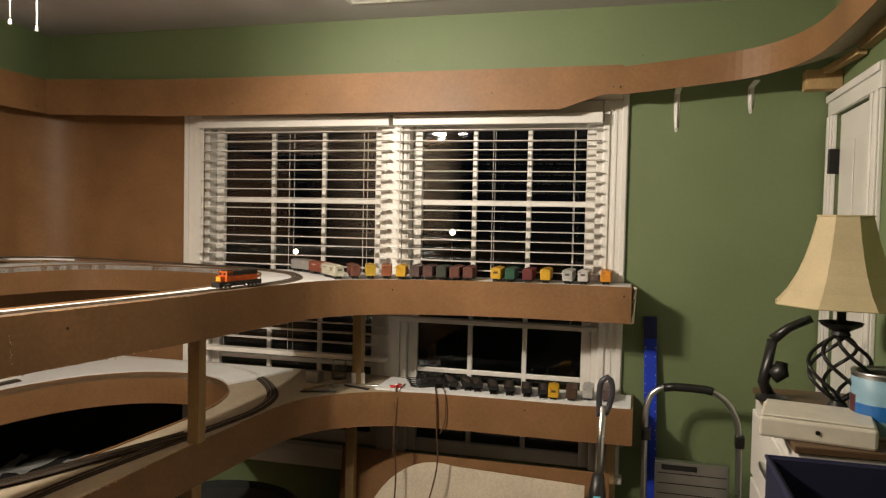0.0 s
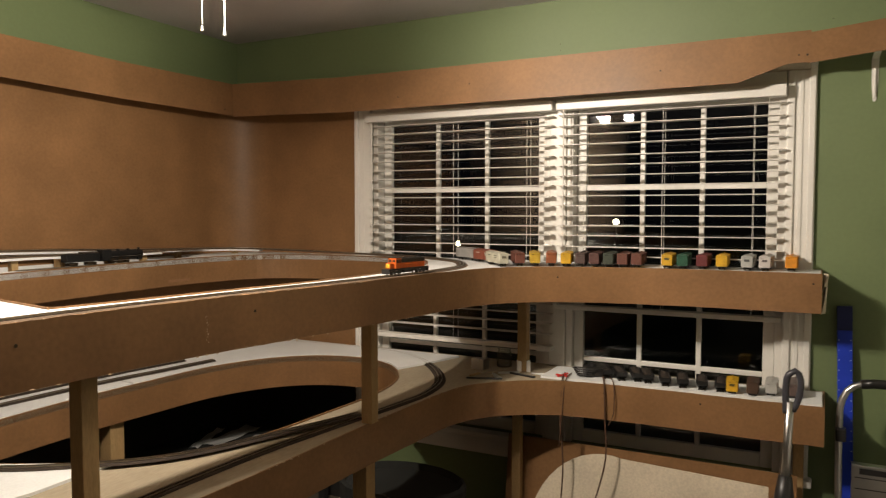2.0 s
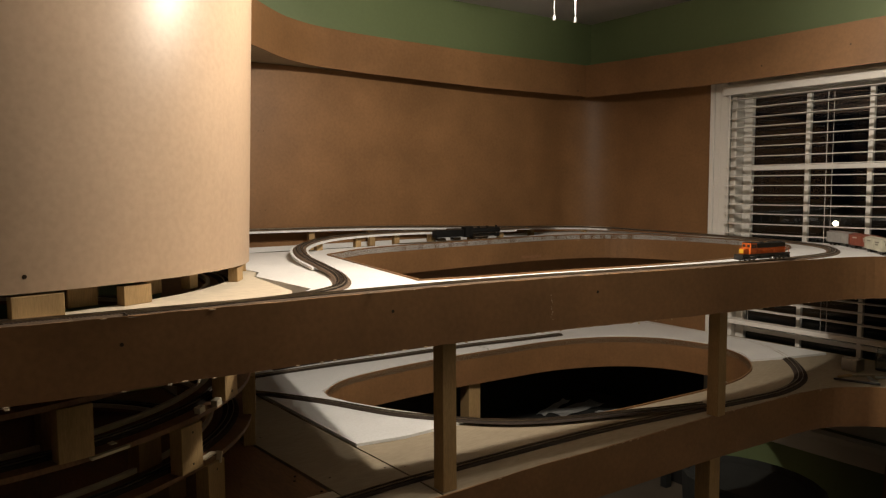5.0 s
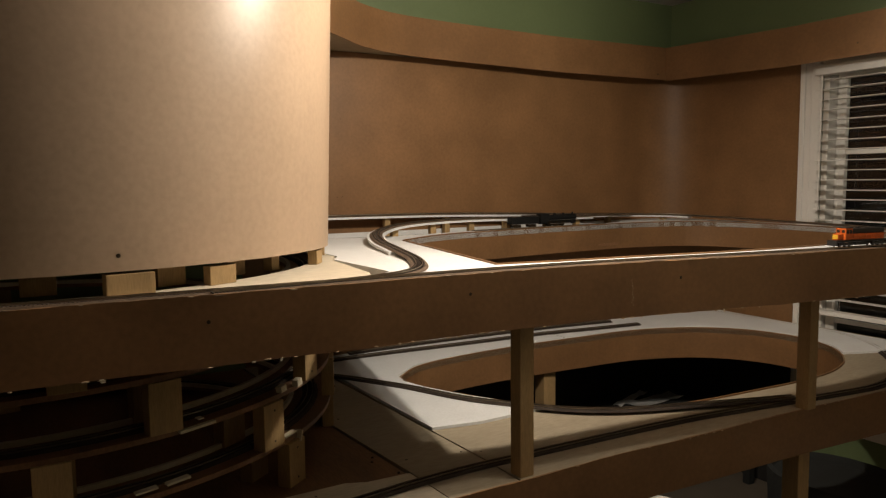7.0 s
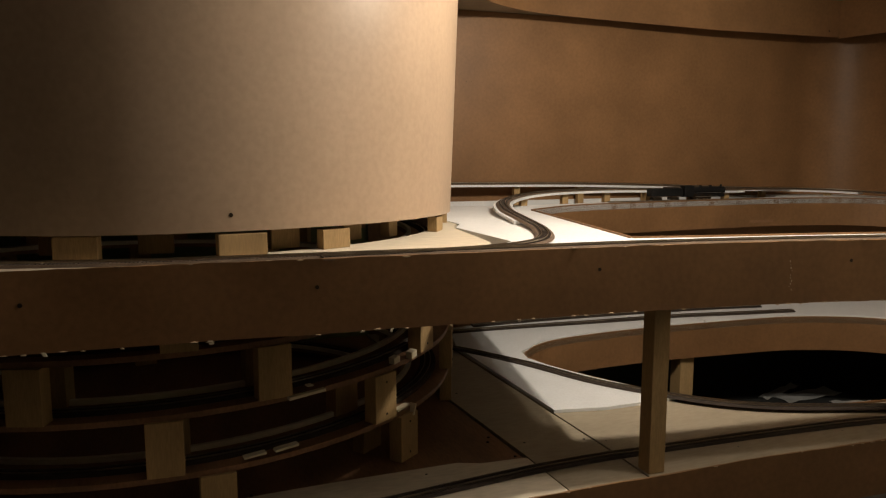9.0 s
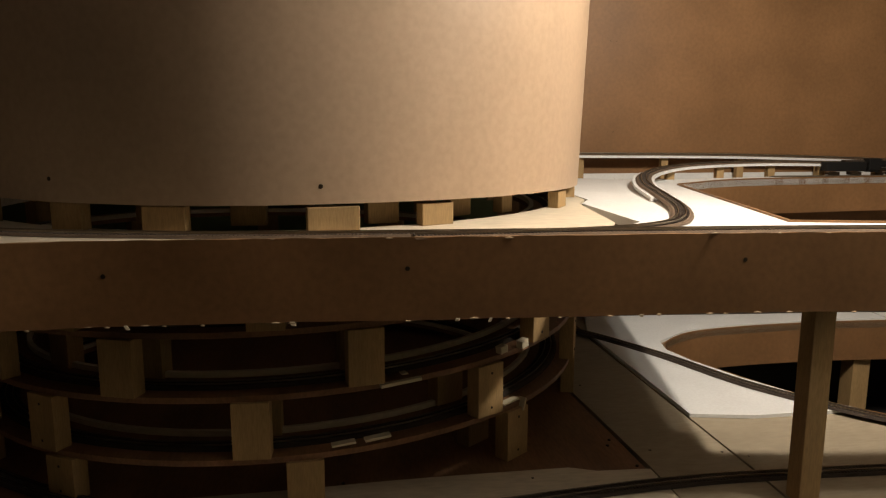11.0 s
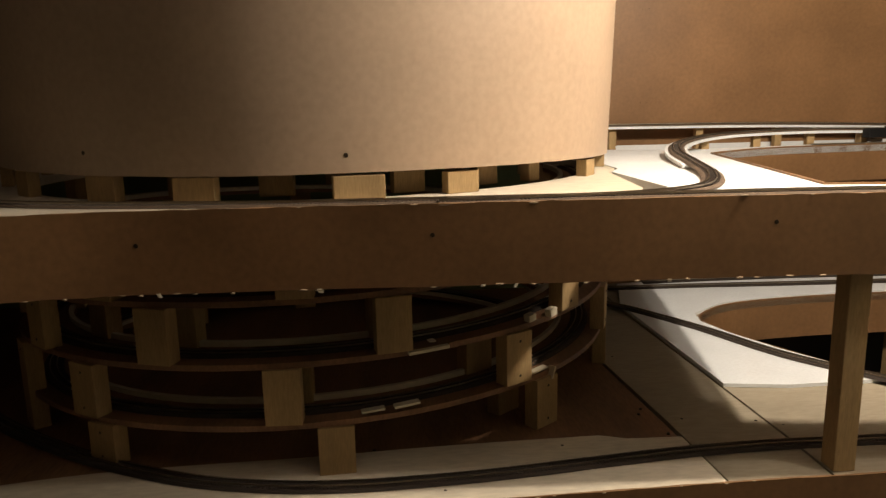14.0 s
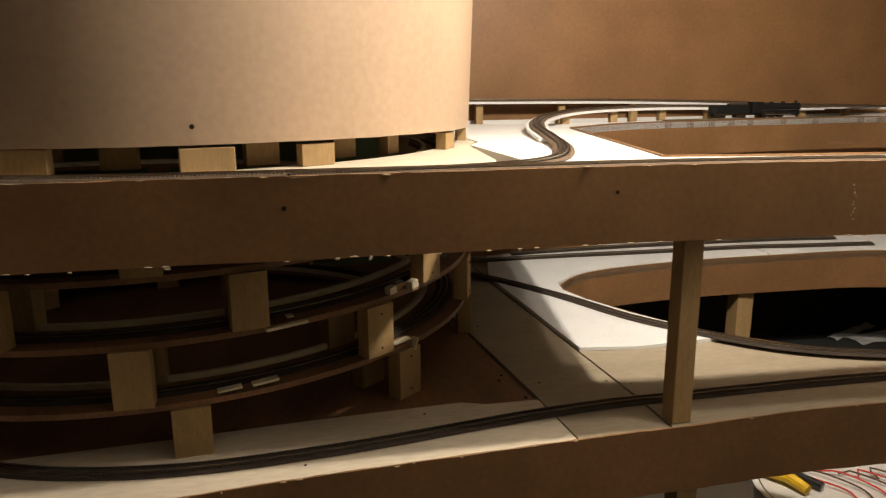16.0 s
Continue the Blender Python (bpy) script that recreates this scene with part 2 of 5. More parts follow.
# ---- window ----
window = thing("window_1", (0, 0, 0), "white twin sash window with horizontal blinds at night", "window", kind="structure")


def casing(name, x0, x1, z0, z1, upright=True):
    """Moulded casing: a backboard with two raised bands."""
    bm = box(x0, x1, -0.016, 0, z0, z1, 0.003)
    if upright:
        w = x1 - x0
        box(x0 + 0.004, x0 + w * 0.28, -0.026, -0.016, z0 + 0.001, z1 - 0.001, 0.004, bm)
        box(x1 - w * 0.25, x1 - 0.004, -0.022, -0.016, z0 + 0.001, z1 - 0.001, 0.003, bm)
        box(x0 + w * 0.42, x0 + w * 0.56, -0.02, -0.016, z0 + 0.001, z1 - 0.001, 0.002, bm)
    else:
        box(x0, x1, -0.026, -0.016, z1 - 0.03, z1 - 0.004, 0.004, bm)
    return part(name, bm, TRIM, window)


casing("casing", 0.845, 0.955, 0.48, 2.24)
casing("casing", 2.975, 3.085, 0.48, 2.24)
casing("head_casing", 0.957, 2.973, 2.137, 2.24, False)
part("apron", box(0.86, 3.07, -0.018, 0, 0.39, 0.478, 0.003), TRIM, window)
part("window_sill", box(0.83, 3.10, -0.06, 0.09, 0.479, 0.509, 0.006), TRIM, window)
part("mullion", box(1.955, 2.035, -0.01, 0.10, 0.51, 2.134, 0.004), TRIM, window)
for x0, x1 in ((0.955, 1.953), (2.037, 2.977)):
    frame_bm = box(x0, x0 + 0.03, 0.0, 0.10, 0.511, 2.134, 0.003)
    box(x1 - 0.03, x1, 0.0, 0.10, 0.511, 2.134, 0.003, frame_bm)
    box(x0 + 0.031, x1 - 0.031, 0.0, 0.10, 2.105, 2.134, 0.003, frame_bm)
    part("window_frame", frame_bm, TRIM, window)
    a, b = x0 + 0.032, x1 - 0.032
    for y, z0, z1, nm in ((0.062, 1.305, 2.104, "upper_sash"), (0.03, 0.512, 1.337, "lower_sash")):
        bm = box(a, a + 0.045, y, y + 0.03, z0, z1, 0.003)
        box(b - 0.045, b, y, y + 0.03, z0, z1, 0.003, bm)
        box(a + 0.046, b - 0.046, y, y + 0.03, z0, z0 + (0.06 if nm == "lower_sash" else 0.03), 0.003, bm)
        box(a + 0.046, b - 0.046, y, y + 0.03, z1 - 0.03, z1, 0.003, bm)
        sash = part(nm, bm, TRIM, window)
        w = (b - a - 0.09) / 3
        for k in (1, 2):
            cx = a + 0.045 + w * k
            part("muntin", box(cx - 0.011, cx + 0.011, y + 0.004, y + 0.026, z0 + 0.03, z1 - 0.031, 0.003), TRIM, sash)
        zc = 1.724 if nm == "upper_sash" else 0.914
        part("muntin", box(a + 0.046, b - 0.046, y + 0.005, y + 0.025, zc - 0.011, zc + 0.011, 0.003), TRIM, sash)
        pane = part("pane", box(a + 0.04, b - 0.04, y + 0.013, y + 0.017, z0 + 0.02, z1 - 0.02), GLASS, sash)
        pane.visible_shadow = False

# ---- blinds ----
SLAT = material("white_slats", (0.74, 0.71, 0.66), 0.4, vary=0.03, scale=10)


def blind(x0, x1, bottom, label):
    ob = thing("window_blind", ((x0 + x1) / 2, 0, 2.1), label, "blind", "window blinds")
    part("headrail", box(x0 - 0.003, x1 + 0.003, -0.075, -0.012, 2.082, 2.130, 0.004), TRIM, ob)
    shared = None
    z = 2.062
    while z > bottom + 0.03:
        if shared is None:
            bm = bmesh.new()
            n = 6
            top = [bm.verts.new((x, -0.025 + 0.05 * k / n, 0.002 * math.sin(math.pi * k / n))) for x in (x0, x1) for k in range(n + 1)]
            bot = [bm.verts.new((v.co.x, v.co.y, v.co.z - 0.0024)) for v in top]
            for k in range(n):
                bm.faces.new((top[k], top[k + 1], top[n + 2 + k], top[n + 1 + k]))
                bm.faces.new((bot[k], bot[n + 1 + k], bot[n + 2 + k], bot[k + 1]))
            for i, j in ((0, n + 1), (n, 2 * n + 1)):
                bm.faces.new((top[i], top[j], bot[j], bot[i]))
            shared = part("slat", bm, SLAT, ob, smooth=False)
            me = shared.data
        else:
            shared = new("slat", me)
            shared.parent, shared.matrix_parent_inverse = ob, ob.matrix_basis.inverted()
        shared.location = (0, -0.038, z)
        shared.rotation_euler = (radians(random.uniform(-1.2, 1.2)), radians(random.uniform(-0.12, 0.12)), 0)
        z -= 0.0468
    part("bottom_rail", box(x0, x1, -0.064, -0.012, bottom - 0.01, bottom + 0.012, 0.004), SLAT, ob)
    for f in (0.12, 0.5, 0.88):
        cx = x0 + (x1 - x0) * f
        for y in (-0.065, -0.0115):
            part("ladder_cord", tube([(cx, y, 2.08), (cx, y, bottom)], 0.0011, 5), SLAT, ob)
    part("lift_cord", tube([(x1 - 0.06, -0.07, 2.08), (x1 - 0.058, -0.071, 1.6), (x1 - 0.062, -0.07, 1.1)], 0.0014, 5), SLAT, ob)
    part("tilt_wand", tube([(x0 + 0.035, -0.074, 2.08), (x0 + 0.036, -0.078, 1.45)], 0.004, 6), SLAT, ob)
    return ob


blind(0.958, 1.983, 0.96, "white slatted blind lowered over the window")
blind(2.007, 2.972, 1.165, "white slatted blind raised above the lower panes")

# ---- upper deck ----
front = spline([(1.95, -4.9), (1.80, -4.48), (1.665, -4.15), (1.585, -3.88), (1.552, -3.62), (1.558, -3.3), (1.572, -3.0), (1.588, -2.6), (1.605, -2.25), (1.645, -1.91), (1.70, -1.6), (1.745, -1.35),
                (1.785, -1.08), (1.82, -0.84), (1.875, -0.62), (1.97, -0.475), (2.12, -0.375), (2.36, -0.30), (2.6, -0.268), (2.85, -0.262), (3.12, -0.268)])
hole = [np.array((1.44, -2.22))] + spline([(1.475, -2.05), (1.52, -1.75), (1.58, -1.4), (1.61, -1.0), (1.57, -0.6), (1.42, -0.28), (1.14, -0.16), (0.72, -0.15), (0.42, -0.28), (0.31, -0.6), (0.31, -1.0), (0.34, -1.4), (0.40, -1.78), (0.56, -2.06)])
upper = thing("upper_deck", (1.0, -2.0, U), "white foam topped upper deck of the model railway", "railway deck")
inner = [p - 0.0055 * s for p, s in zip(front, sides(front))]
CX, CY, CR, OVAL = 0.745, -3.30, 0.72, 1.12      # the drum is a little longer than wide
circle = [np.array((CX + 0.682 * math.cos(a), CY + 0.682 * OVAL * math.sin(a))) for a in np.linspace(0, 2 * math.pi, 48, endpoint=False)]
well = spline([(0.03, -0.55), (0.03, -1.2), (0.03, -1.8), (0.03, -2.38), (0.18, -2.38), (0.29, -2.2), (0.30, -1.98), (0.29, -1.75), (0.24, -1.5), (0.235, -1.2), (0.22, -0.75), (0.13, -0.5)], closed=True)
north = [p for p in inner if p[1] > -2.60]
south = [p for p in inner if p[1] < -2.605]
part("deck_top", slab([(1.583, -2.602), *north, (3.1145, -0.002), (0.002, -0.002), (0.002, -2.495), (0.96, -2.50), (1.05, -2.545), (1.40, -2.533), (1.465, -2.60)], [hole[::-1], well], U - 0.004, 0.022), FOAM, upper, "white foam board top")
part("deck_top", slab([*south, (1.583, -2.609), (1.45, -2.608), (1.395, -2.586), (1.05, -2.552), (0.95, -2.506), (0.002, -2.50), (0.002, -4.9)], [circle], U - 0.0045, 0.022), CREAM_PLY, upper, "pale plywood top round the spiral")
cut = next(i for i, p in enumerate(front) if p[1] > -1.915)
fascia_a = part("fascia", strip(front[:cut + 1], U - 0.152, U, rough=0.0008), HARDBOARD, upper, "brown hardboard edge strip")
fascia_b = part("fascia", strip(front[cut:], U - 0.152, U, rough=0.0008), HARDBOARD, upper, "brown hardboard edge strip")
part("end_board", box(3.1145, 3.1195, -0.262, -0.002, U - 0.15, U - 0.002), HARDBOARD, upper)
for x, y, z0, z1, w in ((3.128, -0.20, U - 0.075, U - 0.004, 0.03), (3.126, -0.235, U - 0.155, U - 0.05, 0.02)):
    flap = box(-0.0006, 0.0006, -w, w, z0, z1)
    for v in flap.verts:
        v.co.x += 0.012 * math.sin((v.co.z - z0) / (z1 - z0) * 2.5 + v.co.y * 30)
    part("loose_flap", turned(flap, Matrix.Translation((x, y, 0))), CREAM_PLY, upper, "curled pale paper flap")
part("sub_deck", box(0.013, 0.302, -2.44, -0.4, U - 0.112, U - 0.10), RED_PLY, upper, "dark plywood strip under the risers")
part("hole_lining", strip(hole[::-1], U - 0.13, U + 0.001, closed=True), HARDBOARD, upper, "brown hardboard lining of the opening")

# ---- lower deck ----
lfront = spline([(2.0, -4.9), (1.86, -4.45), (1.73, -4.1), (1.655, -3.75), (1.634, -3.3), (1.616, -3.0), (1.606, -2.6), (1.602, -2.3), (1.613, -1.95), (1.634, -1.75), (1.655, -1.5), (1.68, -1.2), (1.715, -0.9), (1.745, -0.68),
                 (1.80, -0.54), (1.92, -0.42), (2.08, -0.34), (2.25, -0.31), (2.5, -0.30), (2.8, -0.30), (3.14, -0.295)])
lhole = spline([(0.53, -2.06), (0.43, -1.93), (0.40, -1.73), (0.41, -1.42), (0.455, -1.08), (0.515, -0.76), (0.65, -0.51), (0.84, -0.36), (1.07, -0.31), (1.27, -0.37), (1.41, -0.51), (1.47, -0.66), (1.487, -0.8), (1.48, -0.95),
                (1.455, -1.15), (1.435, -1.3), (1.40, -1.47), (1.335, -1.62), (1.21, -1.765), (1.06, -1.885), (0.89, -1.975), (0.72, -2.045), (0.61, -2.073)], closed=True)
lower = thing("lower_deck", (1.0, -2.0, 0.82), "pale plywood lower deck of the model railway", "railway deck")
linner = [p - 0.0055 * s for p, s in zip(lfront, sides(lfront))]
tail = [p for p in linner if p[1] > -2.245]


def linner_x(y):
    """Inside face of the lower edge strip at that y."""
    return float(np.interp(y, [p[1] for p in linner[:120]], [p[0] for p in linner[:120]]))



part("deck_panel", slab([(linner_x(-2.247), -2.247), *tail, (3.1345, -0.002), (0.002, -0.002), (0.002, -2.283), (0.43, -2.287), (1.42, -2.247)], [lhole], -0.004, 0.022, low, (-2.2, -1.2, -0.3)), TAN_PLY, lower, "pale plywood panel")
part("deck_panel", slab([(0.002, -2.288), (0.43, -2.292), (1.42, -2.252), (linner_x(-2.252), -2.252), (linner_x(-2.462), -2.462), (1.39, -2.472), (0.74, -2.522), (0.002, -2.56)], (), -0.005, 0.022, low), TAN_PLY, lower, "pale plywood panel")
head = [p for p in linner if p[1] < -2.47]
edge = [(p[0] - 0.24, p[1]) for p in head]
# paler than the neighbouring panels to imitate the lamplit band along the front
part("deck_panel", slab([*head, (linner_x(-2.467), -2.467), (1.39, -2.477)] + [(1.385, -2.6)] + [e for e in edge[::-1] if e[1] < -2.65], (), -0.0045, 0.022, low), CREAM_PLY, lower, "plywood front panel with its lit band put into a cream colour")
part("deck_panel", slab([(0.002, -2.565), (0.74, -2.527), (1.385, -2.482), (1.38, -2.6), *[(e[0] - 0.005, e[1]) for e in edge[::-1] if e[1] < -2.65], (0.002, -4.9)], (), -0.009, 0.018, low), RED_PLY, lower, "reddish unpainted plywood under the spiral")
lf3 = [np.array((p[0], p[1], low(p[1]))) for p in lfront]
part("fascia", swept(lf3, [(0, -0.152), (0, 0), (-0.005, 0), (-0.005, -0.152)], rough=0.0008), HARDBOARD, lower, "brown hardboard edge strip")
part("end_board", box(3.1345, 3.1395, -0.29, -0.002, 0.88 - 0.15, 0.878), HARDBOARD, lower)
lh3 = [np.array((p[0], p[1], low(p[1]))) for p in lhole]
part("hole_lining", swept(lh3, [(0, -0.15), (0, 0.002), (-0.005, 0.002), (-0.005, -0.15)], True), HARDBOARD, lower, "brown hardboard lining of the opening")
sheet = thing("foam_sheet", (0.7, -2.2, 0.82), "white foam sheet lying on the lower deck", "foam sheet")
part("board", slab([(0.06, -2.20), (0.36, -2.282), (1.128, -2.258), (1.165, -2.10), (1.18, -1.81), (1.065, -1.9), (0.9, -1.988), (0.725, -2.06), (0.605, -2.09), (0.515, -2.075), (0.415, -1.935), (0.384, -1.73), (0.394, -1.42), (0.425, -1.15), (0.06, -1.15)], (), 0.006, 0.0095, low), FOAM, sheet)
sheet2 = thing("foam_sheet", (0.9, -0.2, 0.88), "white foam sheet lying below the window", "foam sheet")
part("board", slab([(0.06, -1.14), (0.428, -1.14), (0.50, -0.755), (0.64, -0.495), (0.835, -0.345), (1.07, -0.293), (1.27, -0.352), (1.36, -0.43), (1.43, -0.30), (1.50, -0.06), (0.06, -0.06)], (), 0.006, 0.0095, low), FOAM, sheet2)
sheet3 = thing("foam_sheet", (2.6, -0.15, 0.88), "white foam sheet under the parked rolling stock", "foam sheet")
part("board", slab([(2.02, -0.30), (2.25, -0.30), (2.5, -0.288), (3.13, -0.284), (3.13, -0.065), (2.02, -0.065)], (), 0.006, 0.0095, low), FOAM, sheet3)

# ---- backdrop on the walls ----
backdrop = thing("backdrop", (0.03, -1.5, U), "brown hardboard backdrop bent round the room corner", "backdrop")
cove = [(0.012, -4.9), (0.012, -0.28)] + [(0.012 + 0.26 * (1 - math.cos(a)), -0.272 + 0.26 * math.sin(a)) for a in np.linspace(0, math.pi / 2, 40)] + [(0.84, -0.012)]
cv = []
for i in range(len(cove) - 1):
    cv.append(np.array(cove[i], float))
cv.append(np.array(cove[-1], float))
part("sheet", strip(cv, U - 0.02, 2.186, 0.004), HARDBOARD, backdrop, smooth=False)
part("lower_sheet", strip([np.array((0.012, -2.55))] + cv[1:], 0.80, U - 0.03, 0.004), HARDBOARD, backdrop)
# added black sheet paints the shade below the deck over the green wall
part("under_deck_shade", strip(cv, 0.0, 0.79, 0.004), material("shade_black", (0.02, 0.018, 0.016), 0.95, grain=0.3, scale=20), backdrop, "black sheet standing in for the shade under the deck")
for z in (1.54, 1.89):
    for dy in (-0.012, 0.012):
        screw((0.0125, -2.10 + dy, z), (1, 0, 0), backdrop, 0.004)

# ---- top shelf under the ceiling ----
top_a = spline([(0.60, -2.50), (0.42, -2.28), (0.2, -2.03), (0.12, -1.75), (0.12, -1.2), (0.14, -0.6), (0.15, -0.2)])
top_b = spline([(0.15, -0.2), (0.55, -0.2), (1.2, -0.2), (2.0, -0.2), (2.8, -0.2), (3.06, -0.2)])
top_c = [np.array(p) for p in spline([(3.05, -0.206, 2.235), (3.3, -0.205, 2.26), (3.52, -0.235, 2.28), (3.66, -0.34, 2.295), (3.735, -0.5, 2.31), (3.76, -0.75, 2.325), (3.765, -1.3, 2.34), (3.765, -2.4, 2.36)])]
topshelf = thing("top_shelf", (1.5, -0.1, 2.2), "narrow high railway shelf with brown hardboard edging", "railway shelf")
lift = [np.array((p[0], p[1], 0.012 + 0.024 * min(1.0, max(0.0, (-0.9 - p[1]) / 1.1)))) for p in top_a]
part("fascia", swept(lift, [(0, 2.14), (0, 2.315), (-0.005, 2.315), (-0.005, 2.14)]), HARDBOARD, topshelf, "brown hardboard edge strip")
fb = strip(top_b, 2.125, 2.305)
for v in fb.verts:
    if v.co.x > 2.8 and v.co.z < 2.2:
        v.co.z += 0.06 * min(1, (v.co.x - 2.8) / 0.18)
for v in fb.verts:
    v.co.z += 0.022 * max(0.0, (0.9 - v.co.x) / 0.75)
part("fascia", fb, HARDBOARD, topshelf, "brown hardboard edge strip")
part("fascia", swept(top_c, [(0, -0.055), (0, 0.06), (-0.005, 0.06), (-0.005, -0.055)]), HARDBOARD, topshelf, "rising hardboard edge strip")
part("shelf_board", slab([*[p - 0.006 * s for p, s in zip(top_a, sides(top_a))], (0.156, -0.004), (0.004, -0.004), (0.004, -2.5)], (), 2.20, 0.012), TAN_PLY, topshelf)
part("shelf_board", slab([*[p - 0.006 * s for p, s in zip(top_b, sides(top_b))], (3.06, -0.004), (0.16, -0.004)], (), 2.20, 0.012), TAN_PLY, topshelf)
bmr = swept(top_c, [(-0.006, -0.02), (-0.006, -0.008), (-0.13, -0.008), (-0.13, -0.02)])
part("shelf_board", bmr, TAN_PLY, topshelf)
for x, z in ((1.23, 2.18), (1.62, 2.215), (2.5, 2.2), (3.02, 2.215), (3.05, 2.213)):
    screw((x, -0.2012 if x < 3.04 else -0.207, z), (0, -1, 0), topshelf)
screw((0.1515, -0.26, 2.18), (1, 0, 0), topshelf)
for x, z in ((3.135, 2.345), (3.135, 2.385), (2.0, 2.37), (2.0, 2.40), (0.93, 2.36)):
    screw((x, -0.0005, z), (0, -1, 0), topshelf, 0.004)

# ---- drum backdrop round the spiral ----
drum = thing("drum_backdrop", (CX, CY, U), "tall round drum of pale brown hardboard on wooden blocks", "backdrop")
bm = bmesh.new()
n = 96
rows = []
for k in range(n):
    a = 2 * math.pi * k / n
    c, s = math.cos(a), math.sin(a)
    dip = 0.003 * math.sin(3 * a) + random.uniform(-0.0007, 0.0007)
    base = 1.428 + dip - 0.009 * s
    ring = [(CR, base), (CR + 0.035, 2.53), (CR + 0.031, 2.53), (CR - 0.004, base)]
    # each of the four faces round the rim keeps its own corners, so that the edges stay crisp
    rows.append([[bm.verts.new((CX + r * c, CY + r * OVAL * s, z)) for r, z in (ring[i], ring[(i + 1) % 4])] for i in range(4)])
for A, B in zip(rows, rows[1:] + rows[:1]):
    for i in range(4):
        bm.faces.new((A[i][0], B[i][0], B[i][1], A[i][1])).smooth = i in (0, 2)
me = bpy.data.meshes.new("sheet")
bm.to_mesh(me)
bm.free()
me.materials.append(DRUM)
sheet_ob = new("sheet", me)
sheet_ob.parent, sheet_ob.matrix_parent_inverse = drum, drum.matrix_basis.inverted()
sheet_ob["label"] = "bent hardboard sheet"


def at_angle(deg, r, z):
    a = radians(deg)
    return Matrix.Translation((CX + r * math.cos(a), CY + r * OVAL * math.sin(a), z)) @ Matrix.Rotation(math.atan2(math.sin(a), math.cos(a) * OVAL), 4, "Z")


for deg, w, back in ((9.7, 0.05, 0), (25.4, 0.036, 0), (58.5, 0.03, 0), (-13, 0.042, 0), (-28, 0.036, 0), (-48, 0.03, 0), (80, 0.03, 0), (104, 0.03, 0), (130, 0.03, 0), (155, 0.03, 0), (182, 0.03, 0), (208, 0.03, 0),
                     (235, 0.03, 0), (262, 0.03, 0), (288, 0.03, 0), (19, 0.034, 0.07), (36, 0.03, 0.09), (-3, 0.035, 0.10), (-20, 0.03, 0.10), (46, 0.02, 0.06)):
    bm = turned(box(-0.030, 0.002 if deg == 9.7 else -0.003, -w, w, 0, 0.0485 - 0.009 * math.sin(radians(deg)), 0.0015), at_angle(deg, CR - 0.003 - back, U - 0.0265 + 0.022))
    part("wood_block", bm, PINE, drum)
for deg, z in ((8.0, 1.462), (-29.8, 1.474)):
    a = radians(deg)
    screw((CX + (CR + 0.002) * math.cos(a), CY + (CR + 0.002) * OVAL * math.sin(a), z), (math.cos(a) * OVAL, math.sin(a), 0), drum, 0.0058)

# ---- spiral under the deck ----
helix = thing("track_spiral", (CX, CY, 0.82), "plywood track spiral on pine spacers", "railway spiral")
PITCH = 0.130


def ramp_z(deg):
    return 1.058 + PITCH * deg / 360.0


def spiral(z_from, z_to, step=5):
    d0 = (z_from - 1.056) / PITCH * 360
    d1 = (z_to - 1.056) / PITCH * 360
    k = int((d1 - d0) / step)
    return [(d0 + (d1 - d0) * i / k) for i in range(k + 1)]


degs = spiral(0.838, 1.352)
mid = [np.array((CX + (CR - 0.06) * math.cos(radians(d)), CY + (CR - 0.06) * OVAL * math.sin(radians(d)), ramp_z(d))) for d in degs]
part("ramp", swept(mid, [(0.062, -0.012), (0.062, 0), (-0.062, 0), (-0.062, -0.012)]), RED_PLY, helix, "curved plywood ramp")
part("inner_strip", swept(mid, [(-0.05, 0.0005), (-0.05, 0.013), (-0.061, 0.013), (-0.061, 0.0005)]), CREAM_PLY, helix, "pale wooden strip along the ramp")
part("roadbed", swept(mid, [(0.024, 0.0005), (0.018, 0.006), (-0.018, 0.006), (-0.024, 0.0005)]), CORK, helix, "dark cork roadbed")
for o in (0.00825, -0.00825):
    part("rail", swept(mid, [(o + 0.0011, 0.007), (o + 0.0011, 0.0102), (o - 0.0011, 0.0102), (o - 0.0011, 0.007)]), RAIL, helix)
for turn, offsets in ((-2, range(-32, 328, 37)), (-1, range(-36, 324, 35)), (0, range(-21, 339, 35)), (1, range(1, 361, 36))):
    for deg in offsets:
        z0 = ramp_z(deg + 360 * turn) if turn > -2 else 0.812
        z1 = min(ramp_z(deg + 360 * (turn + 1)) - 0.0125, 1.357)
        if z1 - z0 < 0.02:
            continue
        for r in (CR + 0.002, CR - 0.108)[:1 + (deg // 2) % 2]:
            jitter = random.uniform(-1.5, 1.5)
            part("spacer", turned(box(-0.019, 0.019, -0.037, 0.037, 0, z1 - z0, 0.0015), at_angle(deg + jitter, r - 0.012, z0)), PINE, helix)
            if r > CR:
                a = radians(deg + jitter)
                rr = r + 0.0072
                for dz in (0.018, z1 - z0 - 0.02):
                    screw((CX + rr * math.cos(a), CY + rr * OVAL * math.sin(a), z0 + dz), (math.cos(a) * OVAL, math.sin(a), 0), helix, 0.004)
